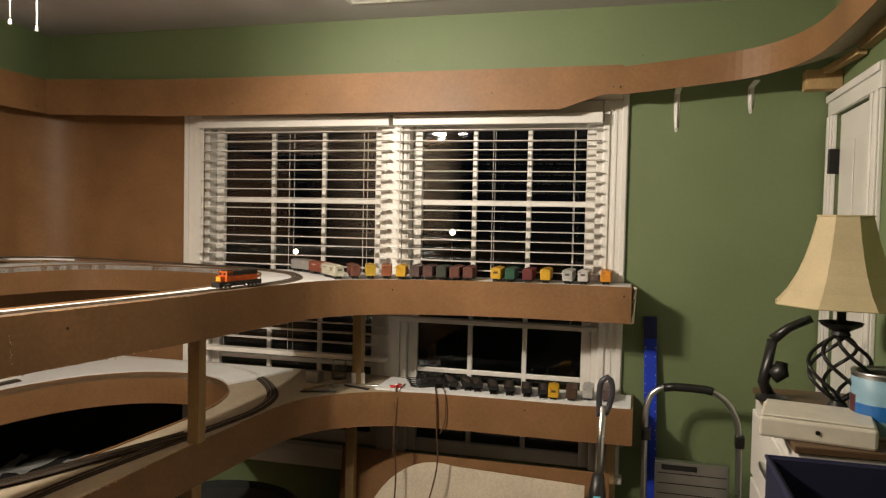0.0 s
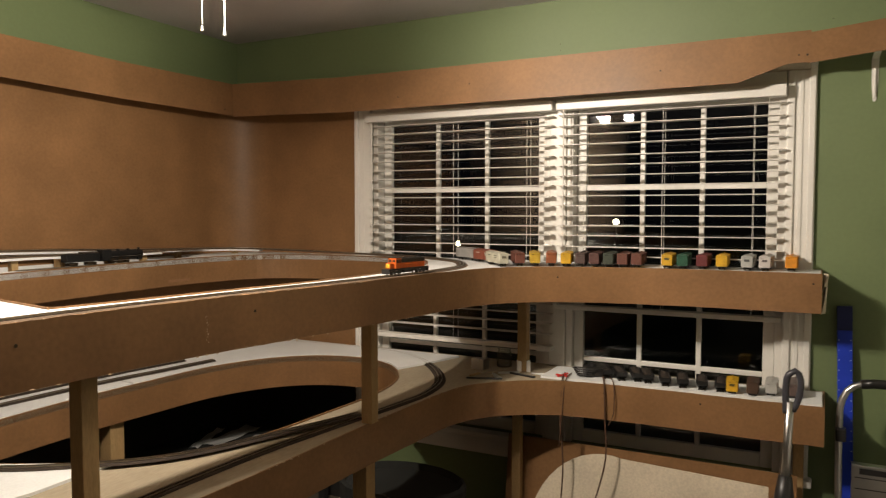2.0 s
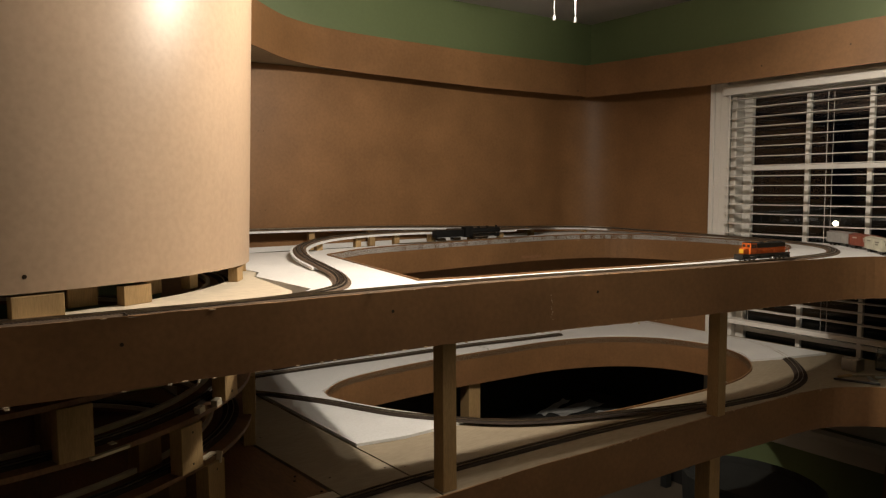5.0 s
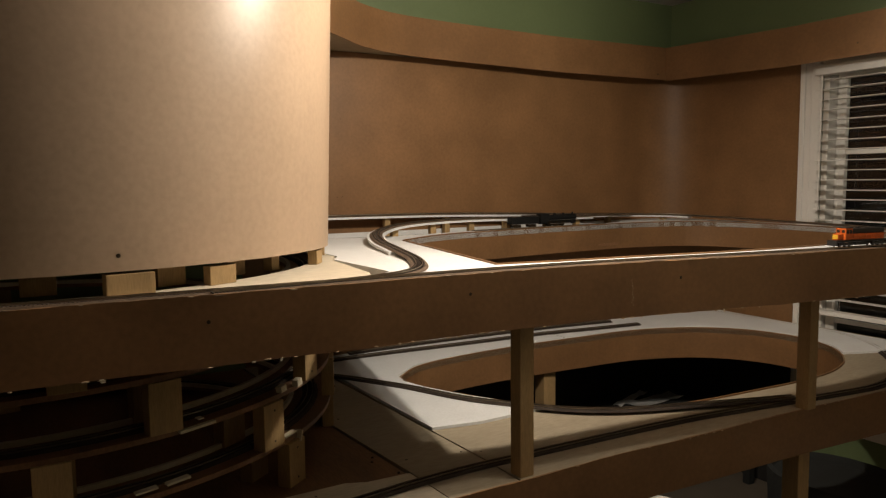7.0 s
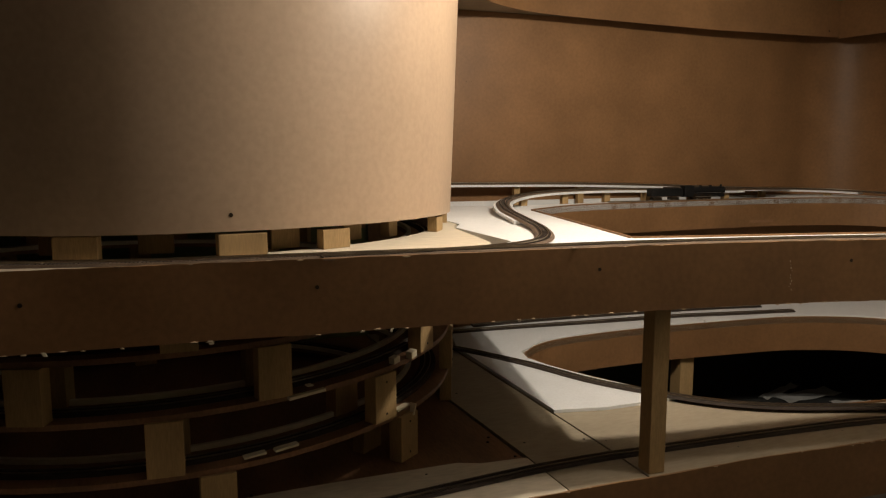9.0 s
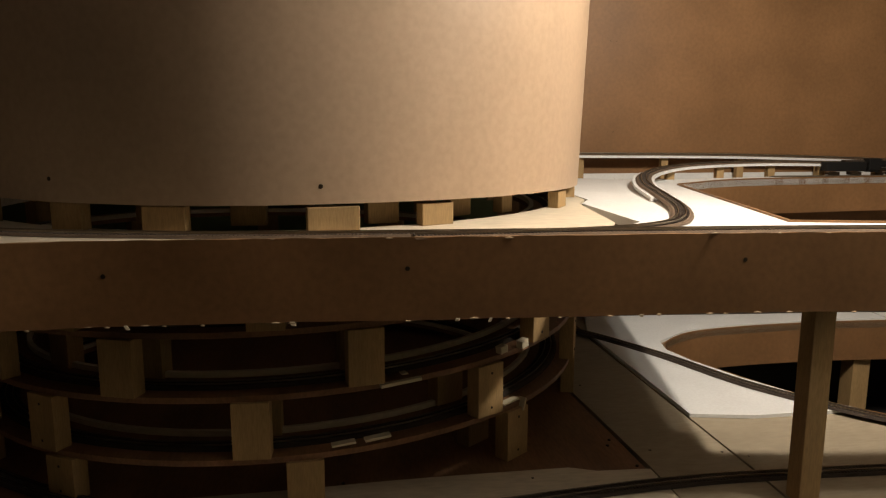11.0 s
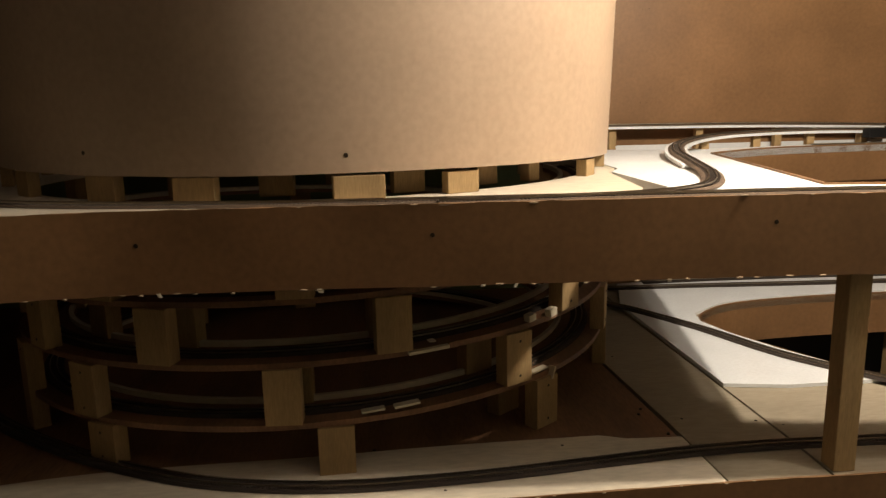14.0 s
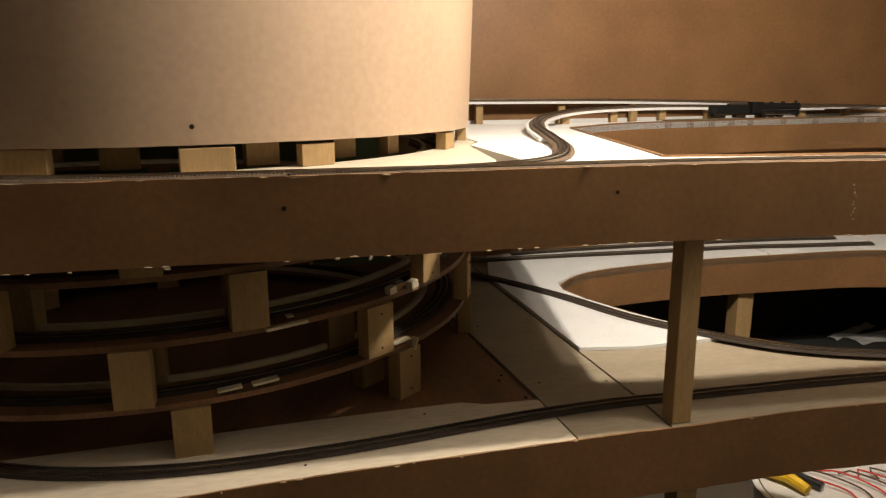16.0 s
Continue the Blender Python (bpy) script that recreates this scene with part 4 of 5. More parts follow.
def diesel(m4):
    """An orange and black road locomotive: short nose, cab, long hood."""
    ob = thing("diesel_locomotive", (0, 0, 0), "orange and black model diesel locomotive on the track", "model locomotive")
    orange, yel = car_paint((0.60, 0.11, 0.008)), car_paint((0.78, 0.45, 0.03))
    part("frame", box(-0.115, 0.115, -0.0165, 0.0165, 0.0135, 0.0175, 0.001), BLACK, ob)
    part("walkway", box(-0.115, 0.115, -0.0168, 0.0168, 0.0176, 0.0186), BLACK, ob)
    part("long_hood", box(-0.102, 0.048, -0.0105, 0.0105, 0.0187, 0.035, 0.0015), orange, ob, "orange hood")
    part("hood_top", box(-0.102, 0.048, -0.0108, 0.0108, 0.0351, 0.0485, 0.002), BLACK, ob, "black hood top")
    for cx in (-0.085, -0.06, -0.035):
        part("roof_fan", lathe([(0.0, 0.0), (0.0075, 0.0), (0.0075, 0.002), (0.0, 0.0022)], 14, (cx, 0, 0.0486)), BLACK, ob)
    part("exhaust", box(0.0, 0.012, -0.004, 0.004, 0.0486, 0.052, 0.0008), BLACK, ob)
    cab = part("cab", box(0.0485, 0.080, -0.0158, 0.0158, 0.0187, 0.0505, 0.0018), orange, ob, "orange cab")
    for sy in (-1, 1):
        win = box(0.053, 0.0625, sy * 0.0158 - 0.0003, sy * 0.0158 + 0.0003, 0.036, 0.0455)
        part("cab_window", win, BLACK, cab)
        win = box(0.0655, 0.0755, sy * 0.0158 - 0.0003, sy * 0.0158 + 0.0003, 0.036, 0.0455)
        part("cab_window", win, BLACK, cab)
        win = box(0.0798, 0.0803, sy * 0.008 - 0.0045, sy * 0.008 + 0.0045, 0.038, 0.0455)
        part("cab_window", win, BLACK, cab)
    part("cab_roof", box(0.047, 0.0815, -0.016, 0.016, 0.0505, 0.0525, 0.0008), BLACK, ob)
    part("short_nose", box(0.0802, 0.104, -0.0095, 0.0095, 0.0187, 0.036, 0.0025), orange, ob, "orange nose")
    part("nose_stripe", box(0.1041, 0.1046, -0.008, 0.008, 0.022, 0.033), yel, ob)
    part("pilot", box(0.112, 0.118, -0.016, 0.016, 0.004, 0.0186, 0.001), BLACK, ob)
    part("pilot", box(-0.118, -0.112, -0.016, 0.016, 0.004, 0.0186, 0.001), BLACK, ob)
    part("fuel_tank", box(-0.025, 0.03, -0.014, 0.014, 0.0045, 0.0134, 0.002), BLACK, ob)
    for sy in (-1, 1):
        rails = tube([(-0.112, sy * 0.0162, 0.031), (0.044, sy * 0.0162, 0.031)], 0.0006, 5)
        for k in range(7):
            cx = -0.11 + 0.025 * k
            tube([(cx, sy * 0.0162, 0.0185), (cx, sy * 0.0162, 0.031)], 0.0006, 5, rails)
        part("handrail", rails, orange, ob)
        for cx in (-0.075, 0.075):
            fr = box(cx - 0.03, cx + 0.03, sy * 0.0135 - 0.0012, sy * 0.0135 + 0.0012, 0.0045, 0.0115, 0.001)
            truck = part("truck", fr, BLACK, ob)
            for wx in (-0.021, 0, 0.021):
                w = bmesh.new()
                bmesh.ops.create_cone(w, cap_ends=True, segments=12, radius1=0.0058, radius2=0.0058, depth=0.0025, matrix=Matrix.Translation((cx + wx, sy * 0.009, 0.0058)) @ Matrix.Rotation(math.pi / 2, 4, "X"))
                part("wheel", w, SCREW, truck)
    ob.matrix_basis = m4
    return ob


def on_track(path, y):
    k = int(np.argmin([abs(p[1] - y) + (0 if (p[0] > 1) == (path is main_path) else 9) for p in path]))
    d = path[k + 1] - path[k - 1]
    return path[k], math.atan2(d[1], d[0])


p, a = on_track(main_path, -1.01)
diesel(Matrix.Translation((p[0], p[1], p[2] + 0.0098)) @ Matrix.Rotation(a + math.pi, 4, "Z") @ Matrix.Diagonal((0.98, 1.15, 1.2, 1)))


ENGINE_BLACK = material("flat_black_engine", (0.007, 0.007, 0.007), 0.55, vary=0.1, scale=25, gloss=0.3)


def steamer(m4):
    """A black steam engine with its tender."""
    ob = thing("steam_locomotive", (0, 0, 0), "black model steam locomotive with tender on the back track", "model locomotive")
    def rod(x0, x1, r, z, nm, seg=16):
        bm = bmesh.new()
        bmesh.ops.create_cone(bm, cap_ends=True, segments=seg, radius1=r, radius2=r, depth=x1 - x0, matrix=Matrix.Translation(((x0 + x1) / 2, 0, z)) @ Matrix.Rotation(math.pi / 2, 4, "Y"))
        return part(nm, bm, ENGINE_BLACK, ob)
    rod(0.02, 0.145, 0.0125, 0.034, "boiler")
    rod(0.145, 0.165, 0.0135, 0.034, "smokebox")
    part("cab", box(-0.02, 0.02, -0.0165, 0.0165, 0.016, 0.052, 0.0015), ENGINE_BLACK, ob)
    part("frame", box(-0.02, 0.165, -0.010, 0.010, 0.010, 0.022, 0.001), ENGINE_BLACK, ob)
    part("chimney", lathe([(0.0, 0), (0.0045, 0), (0.004, 0.008), (0.005, 0.010), (0.0, 0.010)], 12, (0.154, 0, 0.045)), ENGINE_BLACK, ob)
    for cx in (0.06, 0.105):
        part("dome", lathe([(0.007, 0), (0.007, 0.005), (0.004, 0.0085), (0.0, 0.009)], 12, (cx, 0, 0.044)), ENGINE_BLACK, ob)
    for sy in (-1, 1):
        part("cylinder_block", box(0.135, 0.158, sy * 0.0145 - 0.004, sy * 0.0145 + 0.004, 0.009, 0.020, 0.0015), ENGINE_BLACK, ob)
        for cx in (0.03, 0.062, 0.094):
            w = bmesh.new()
            bmesh.ops.create_cone(w, cap_ends=True, segments=18, radius1=0.0105, radius2=0.0105, depth=0.0025, matrix=Matrix.Translation((cx, sy * 0.009, 0.0105)) @ Matrix.Rotation(math.pi / 2, 4, "X"))
            part("driving_wheel", w, SCREW, ob)
        part("side_rod", box(0.03, 0.145, sy * 0.0115 - 0.0006, sy * 0.0115 + 0.0006, 0.0095, 0.0115), CHROME, ob, "bright metal rod")
        part("running_board", box(0.02, 0.165, sy * 0.0135 - 0.003, sy * 0.0135 + 0.003, 0.0245, 0.0257), CHROME, ob, "pale running board")
    part("tender_body", box(-0.165, -0.03, -0.0165, 0.0165, 0.014, 0.042, 0.0015), ENGINE_BLACK, ob)
    part("tender_coal", box(-0.10, -0.034, -0.0135, 0.0135, 0.042, 0.048, 0.003), CORK, ob)
    for cx in (-0.135, -0.06):
        part("tender_truck", box(cx - 0.018, cx + 0.018, -0.0125, 0.0125, 0.0015, 0.011, 0.001), SCREW, ob)
    ob.matrix_basis = m4
    return ob


track([np.array((0.27, y, D)) for y in np.arange(-1.55, -0.7, 0.05)], "short model track beside the opening", False)
steamer(Matrix.Translation((0.27, -1.15, D + 0.0048)) @ Matrix.Rotation(math.pi / 2, 4, "Z") @ Matrix.Scale(1.2, 4))

# ---- clutter on the lower shelf ----
RED = paint("red_plastic", (0.6, 0.03, 0.02))
clip = thing("spring_clamp", (2.11, -0.28, 0.88), "small red plastic spring clamp on the lower deck", "clamp")
for sgn in (-1, 1):
    bm = turned(box(-0.028, 0.028, -0.006, 0.006, 0, 0.007, 0.002), Matrix.Translation((2.11, -0.27 + 0.006 * sgn, 0.889)) @ Matrix.Rotation(radians(40 + 14 * sgn), 4, "Z") @ Matrix.Rotation(radians(-8 * sgn), 4, "Y"))
    part("jaw", bm, RED, clip)
part("spring", tube([(2.102, -0.276, 0.89), (2.11, -0.27, 0.903), (2.118, -0.264, 0.89)], 0.002), CHROME, clip)
CABLE = paint("brown_cable", (0.09, 0.045, 0.025), 0.5)


def cable(pts, r=0.0035, label="thin brown cable hanging down from the lower shelf", mat=None):
    return tagged(link("cable", tube([tuple(p) for p in spline(pts, 0.02)], r, 6), mat or CABLE), label, "cable", "loose cables")


cable([(2.10, -0.20, 0.889), (2.12, -0.29, 0.892), (2.125, -0.322, 0.865), (2.12, -0.325, 0.7), (2.135, -0.33, 0.5), (2.13, -0.35, 0.2), (2.2, -0.4, 0.004)])
cable([(2.13, -0.20, 0.889), (2.14, -0.29, 0.892), (2.137, -0.322, 0.865), (2.13, -0.33, 0.75), (2.12, -0.34, 0.6)], 0.0025)
cable([(2.27, -0.20, 0.89), (2.30, -0.29, 0.893), (2.31, -0.315, 0.86), (2.315, -0.318, 0.72), (2.32, -0.33, 0.55), (2.26, -0.35, 0.3), (2.2, -0.42, 0.004)])
cable([(2.30, -0.2, 0.89), (2.34, -0.29, 0.893), (2.352, -0.315, 0.85), (2.35, -0.318, 0.76), (2.33, -0.32, 0.71)], 0.0025)
power = thing("power_pack", (2.23, -0.22, 0.88), "black plastic power pack with round dial on the lower shelf", "power pack")
part("case", turned(box(-0.05, 0.05, -0.035, 0.035, 0, 0.045, 0.006), Matrix.Translation((2.235, -0.19, 0.886)) @ Matrix.Rotation(0.5, 4, "Z")), BLACK, power)
part("dial", lathe([(0, 0), (0.016, 0), (0.014, 0.012), (0, 0.013)], 16, (2.225, -0.2, 0.931)), BLACK_METAL, power)
coil = []
for k in range(60):
    a = k * 0.42
    coil.append((2.20 + (0.035 + 0.0004 * k) * math.cos(a), -0.22 + 0.03 * math.sin(a), 0.889 + 0.0006 * k))
tagged(link("cable", tube(coil, 0.003, 6), BLACK), "coiled black cable on the lower shelf", "cable", "loose cables")
SHELF_TOOLS = ((1.90, -0.20, 0.06, 0.045, 25, TRIM, "small white tin on the lower deck", "tin"), (1.74, -0.36, 0.11, 0.016, 75, PINE, "thin pine offcut on the lower deck", "offcut"), (2.06, -0.15, 0.10, 0.05, 8, BLACK, "black plastic tray on the lower shelf", "hand tool"), (1.83, -0.36, 0.09, 0.02, -50, CHROME, "steel screwdriver lying on the lower deck", "hand tool"), (1.80, -0.42, 0.16, 0.012, 20, BLACK, "black handled tool lying on the lower deck", "hand tool"), (1.93, -0.30, 0.14, 0.014, -15, BLACK, "dark metal rule lying on the lower deck", "hand tool"),
               (1.86, -0.28, 0.10, 0.02, 35, CHROME, "steel pliers lying on the lower deck", "pliers"), (1.78, -0.30, 0.12, 0.03, 60, TAN_PLY, "short pale wood offcut on the lower deck", "offcut"),
               (2.02, -0.24, 0.13, 0.018, 10, CHROME, "thin steel bar lying on the lower deck", "hand tool"), (1.70, -0.25, 0.07, 0.05, 0, CHROME, "small metal tin on the lower deck", "tin"))
for x, y, l, w, turn, mat, label, cat in SHELF_TOOLS:
    bm = box(-l / 2, l / 2, -w / 2, w / 2, 0, 0.008 if cat != "tin" else 0.05, 0.003)
    for v in bm.verts:
        v.co.y *= 0.6 + 0.8 * (v.co.x / l + 0.5)
    tagged(link(cat.replace(" ", "_"), turned(bm, Matrix.Translation((x, y, low(y) - 0.0035)) @ Matrix.Rotation(radians(turn), 4, "Z")), mat), label, cat)
# a clear glass jar, which gives no light
jar_ob = thing("glass_jar", (1.84, -0.16, 0.88), "small clear glass jar with tools beside the window", "jar")
part("jar", lathe([(0.0, 0), (0.035, 0), (0.037, 0.05), (0.03, 0.075), (0.03, 0.085), (0.027, 0.085), (0.027, 0.075), (0.034, 0.05), (0.032, 0.004), (0, 0.004)], 20, (1.78, -0.14, 0.876)), GLASS, jar_ob)

# ---- under the benchwork ----
under = thing("leaning_panels", (2.3, -0.2, 0), "dark hardboard panel with a curved tan sheet leaning under the window", "panel")
part("back_panel", turned(box(-0.62, 0.62, -0.003, 0.003, 0, 0.56), Matrix.Translation((2.43, -0.22, 0.002)) @ Matrix.Rotation(radians(-7), 4, "X")), HARDBOARD, under, "dark brown hardboard panel")
outline = [(1.95, 0.0), (2.95, 0.0), (2.95, 0.52)] + [(2.30 - 0.35 * math.sin(a), 0.55 - 0.42 * (1 - math.cos(a))) for a in np.linspace(-0.2, 1.45, 14)]
bm = bmesh.new()
va = [[bm.verts.new((x, -0.30 + off + 0.12 * (z - 0.0), z + 0.002)) for x, z in outline] for off in (0, 0.006)]
bm.faces.new(va[0])
bm.faces.new(va[1][::-1])
for k in range(len(outline)):
    j = (k + 1) % len(outline)
    bm.faces.new((va[0][k], va[0][j], va[1][j], va[1][k]))
part("curved_sheet", bm, CREAM_PLY, under, "tan sheet with a rounded top")
bag = thing("storage_bin", (1.2, -0.5, 0), "dark grey fabric storage bin under the lower deck", "bin")
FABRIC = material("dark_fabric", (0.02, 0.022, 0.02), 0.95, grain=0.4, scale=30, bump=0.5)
bm = lathe([(0.0, 0), (0.25, 0), (0.27, 0.2), (0.28, 0.40), (0.265, 0.41), (0.25, 0.38), (0.0, 0.36)], 20, (0, 0, 0))
for v in bm.verts:
    v.co.x = 1.45 + v.co.x * 1.1
    v.co.y = -0.55 + v.co.y * 0.8
part("sack", bm, FABRIC, bag)
# shelf is added to carry the papers, its near-black imitating the opening's shade
bench = thing("added_shelf", (0.55, -0.7, 0), "added low shelf under white papers, black to imitate the opening's shade", "shelf")
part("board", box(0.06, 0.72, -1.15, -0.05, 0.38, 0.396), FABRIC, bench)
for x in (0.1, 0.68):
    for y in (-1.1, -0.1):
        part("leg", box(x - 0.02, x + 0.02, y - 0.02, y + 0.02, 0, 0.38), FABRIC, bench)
PAPER = paint("white_paper", (0.75, 0.75, 0.73), 0.7)
for x, y, w, h, turn, label in ((0.31, -0.41, 0.11, 0.36, 4, "white sheet of paper lying in the dark opening"), (0.22, -0.5, 0.05, 0.34, 20, "narrow white paper strip in the dark opening"), (0.47, -0.3, 0.05, 0.2, -20, "small white paper strip in the dark opening")):
    bm = bmesh.new()
    g = [[bm.verts.new((-w / 2 + w * i / 3, -h / 2 + h * j / 6, 0.003 + 0.01 * math.sin(1.3 * j + i) ** 2)) for j in range(7)] for i in range(4)]
    for i in range(3):
        for j in range(6):
            bm.faces.new((g[i][j], g[i + 1][j], g[i + 1][j + 1], g[i][j + 1]))
    bmesh.ops.solidify(bm, geom=bm.faces[:], thickness=0.001)
    tagged(link("paper_sheet", turned(bm, Matrix.Translation((x, y, 0.398)) @ Matrix.Rotation(radians(turn), 4, "Z")), PAPER), label, "paper", "papers")
# seen under the front edge: tub with tools
tub = thing("plastic_tub", (1.15, -1.45, 0), "white plastic tub of wires and tools under the deck", "tub")
part("tub", lathe([(0, 0.0), (0.24, 0), (0.27, 0.27), (0.285, 0.28), (0.285, 0.29), (0.262, 0.285), (0.235, 0.02), (0, 0.02)], 28, (1.16, -1.35, 0.0)), TRIM, tub)
part("lid", lathe([(0, 0.0), (0.255, 0.0), (0.255, 0.012), (0, 0.012)], 28, (1.16, -1.35, 0.272)), TRIM, tub)
drill = thing("yellow_tool", (1.1, -1.62, 0.28), "yellow and black plastic clamp lying on the tub", "clamp")
YEL = paint("yellow_plastic", (0.8, 0.5, 0.01))
part("handle", tube([(1.04, -1.56, 0.305), (1.10, -1.52, 0.315), (1.17, -1.50, 0.305)], [0.014, 0.02, 0.016], 10), YEL, drill)
part("grip", tube([(1.04, -1.50, 0.302), (1.10, -1.47, 0.306), (1.16, -1.44, 0.302)], 0.014, 10), BLACK, drill)
for k in range(6):
    y0 = -1.42 + 0.05 * k
    cable([(1.0 + 0.03 * k, y0 - 0.05, 0.292), (1.1, y0 - 0.02 + 0.02 * math.sin(k), 0.302), (1.2, y0 + 0.05, 0.295), (1.3, y0 + 0.02 * k, 0.288)], 0.003, "thin red wire lying on the tub", RED if k % 2 == 0 else CABLE)

# ---- ceiling ----
fan = thing("ceiling_fan", (FAN[0], FAN[1], ROOM_Z), "ceiling fan with lit bulbs and two pull chains", "ceiling fan")
FANW = paint("dark_fan_blade", (0.12, 0.07, 0.04), 0.4)
part("canopy", lathe([(0.0, 0.0), (0.075, 0.0), (0.06, -0.04), (0.02, -0.055), (0.0, -0.055)], 24, (FAN[0], FAN[1], ROOM_Z)), TRIM, fan)
part("rod", lathe([(0.012, -0.05), (0.012, -0.10), (0.0, -0.10), (0.0, -0.05)], 12, (FAN[0], FAN[1], ROOM_Z)), TRIM, fan)
part("motor", lathe([(0.0, -0.09), (0.09, -0.10), (0.115, -0.13), (0.115, -0.18), (0.08, -0.21), (0.0, -0.22)], 28, (FAN[0], FAN[1], ROOM_Z)), TRIM, fan)
for k in range(5):
    a = radians(12 + 72 * k)
    bm = bmesh.new()
    prof = [(0.10, 0.03), (0.18, 0.05), (0.3, 0.062), (0.5, 0.066), (0.58, 0.055), (0.61, 0.03)]
    up_v = [bm.verts.new((x, s * w, 0.006 + s * w * 0.2)) for s in (1, -1) for x, w in (prof if s == 1 else prof[::-1])]
    bm.faces.new(up_v)
    bmesh.ops.solidify(bm, geom=bm.faces[:], thickness=0.007)
    part("blade", turned(bm, Matrix.Translation((FAN[0], FAN[1], ROOM_Z - 0.19)) @ Matrix.Rotation(a, 4, "Z")), FANW, fan)
part("light_hub", lathe([(0.0, -0.215), (0.05, -0.22), (0.06, -0.24), (0.064, -0.29), (0.05, -0.335), (0.0, -0.345)], 24, (FAN[0], FAN[1], ROOM_Z)), TRIM, fan, "rounded white light kit", smooth=True)
for deg, reach in ((30, 0.10), (-64, 0.155), (-10, 0.265)):
    a = radians(deg)
    c, s = math.cos(a), math.sin(a)
    part("light_arm", tube([(FAN[0] + 0.04 * c, FAN[1] + 0.04 * s, ROOM_Z - 0.255), (FAN[0] + 0.6 * reach * c, FAN[1] + 0.6 * reach * s, ROOM_Z - 0.255), (FAN[0] + reach * 0.93 * c, FAN[1] + reach * 0.93 * s, ROOM_Z - 0.262)], [0.009, 0.009, 0.014]), TRIM, fan)
for x, y, zb in ((1.60, -1.863, 2.118), (1.64, -1.82, 2.11)):
    chain = bmesh.new()
    z = ROOM_Z - 0.338
    while z > zb:
        bmesh.ops.create_icosphere(chain, subdivisions=1, radius=0.0027, matrix=Matrix.Translation((x, y, z)))
        z -= 0.0074
    part("pull_chain", chain, CHROME, fan, "bright beaded chain")
    part("chain_bell", lathe([(0, 0.0), (0.005, 0.0), (0.004, 0.012), (0.0, 0.016)], 10, (x, y, zb - 0.012)), CHROME, fan)
vent = thing("ceiling_vent", (2.06, -0.3, ROOM_Z), "white slatted ceiling vent", "vent")
fr = bmesh.new()
for x0, x1, y0, y1 in ((1.86, 2.27, -0.285, -0.265), (1.86, 2.27, -0.415, -0.395), (1.86, 1.88, -0.395, -0.285), (2.25, 2.27, -0.395, -0.285), (2.06, 2.07, -0.395, -0.285)):
    box(x0, x1, y0, y1, ROOM_Z - 0.008, ROOM_Z, 0.002, fr)
part("frame", fr, TRIM, vent)
part("backing", box(1.881, 2.249, -0.394, -0.286, ROOM_Z - 0.002, ROOM_Z - 0.001), BLACK, vent)
for k in range(8):
    y = -0.385 + 0.0125 * k
    part("slat", turned(box(1.882, 2.248, -0.005, 0.005, -0.0006, 0.0006), Matrix.Translation((0, y, ROOM_Z - 0.006)) @ Matrix.Rotation(radians(35), 4, "X")), TRIM, vent)

# ---- wall brackets, brace, door ----
for x, z1, l in ((3.285, 2.21, 0.165), (3.585, 2.23, 0.11)):
    br = thing("shelf_bracket", (x, 0, z1), "white pressed steel shelf bracket on the green wall", "bracket", "shelf brackets")
    up_b = bmesh.new()
    prof = [(0.013, z1), (0.011, z1 - l * 0.6), (0.006, z1 - l + 0.006), (0.0, z1 - l)]
    pts = [(x + w, z) for w, z in prof] + [(x - w, z) for w, z in prof[::-1][1:]]
    va = [[up_b.verts.new((px, y, pz)) for px, pz in pts] for y in (-0.003, -0.0005)]
    up_b.faces.new(va[0])
    up_b.faces.new(va[1][::-1])
    for k in range(len(pts)):
        j = (k + 1) % len(pts)
        up_b.faces.new((va[0][k], va[0][j], va[1][j], va[1][k]))
    part("upright", up_b, TRIM, br)
    part("rib", box(x - 0.003, x + 0.003, -0.012, -0.003, z1 - l + 0.02, z1 - 0.001, 0.001), TRIM, br)
    part("arm", box(x - 0.012, x + 0.012, -0.17, -0.0005, z1 + 0.0005, z1 + 0.004, 0.001), TRIM, br)
    screw((x, -0.0035, z1 - l + 0.014), (0, -1, 0), br, 0.004)
brace = thing("wood_brace", (3.8, -0.1, 2.2), "pine block and stick holding the high shelf in the corner", "brace")
part("block", box(3.765, 3.898, -0.175, -0.10, 2.19, 2.268, 0.003), PINE, brace)
part("stick", turned(box(-0.016, 0.016, -0.2, 0.2, -0.012, 0.012, 0.002), Matrix.Translation((3.855, -0.31, 2.262)) @ Matrix.Rotation(radians(6), 4, "Z")), PINE, brace)
part("ledger", box(3.862, 3.898, -2.3, -0.52, 2.265, 2.335, 0.002), PINE, brace)

door = thing("door_1", (ROOM_X, -0.35, 0), "white panelled door with moulded casing and dark hinge", "door", kind="structure")
for y0, y1 in ((-0.105, -0.012), (-0.70, -0.595)):
    bm = box(ROOM_X - 0.016, ROOM_X - 0.0005, y0, y1, 0, 2.098, 0.003)
    box(ROOM_X - 0.026, ROOM_X - 0.016, y0 + 0.006, y0 + 0.03, 0.001, 2.097, 0.004, bm)
    box(ROOM_X - 0.022, ROOM_X - 0.016, y1 - 0.03, y1 - 0.006, 0.001, 2.097, 0.003, bm)
    part("casing", bm, TRIM, door)
bm = box(ROOM_X - 0.016, ROOM_X - 0.0005, -0.70, -0.012, 2.10, 2.19, 0.003)
box(ROOM_X - 0.026, ROOM_X - 0.016, -0.699, -0.013, 2.155, 2.185, 0.004, bm)
part("head_casing", bm, TRIM, door)
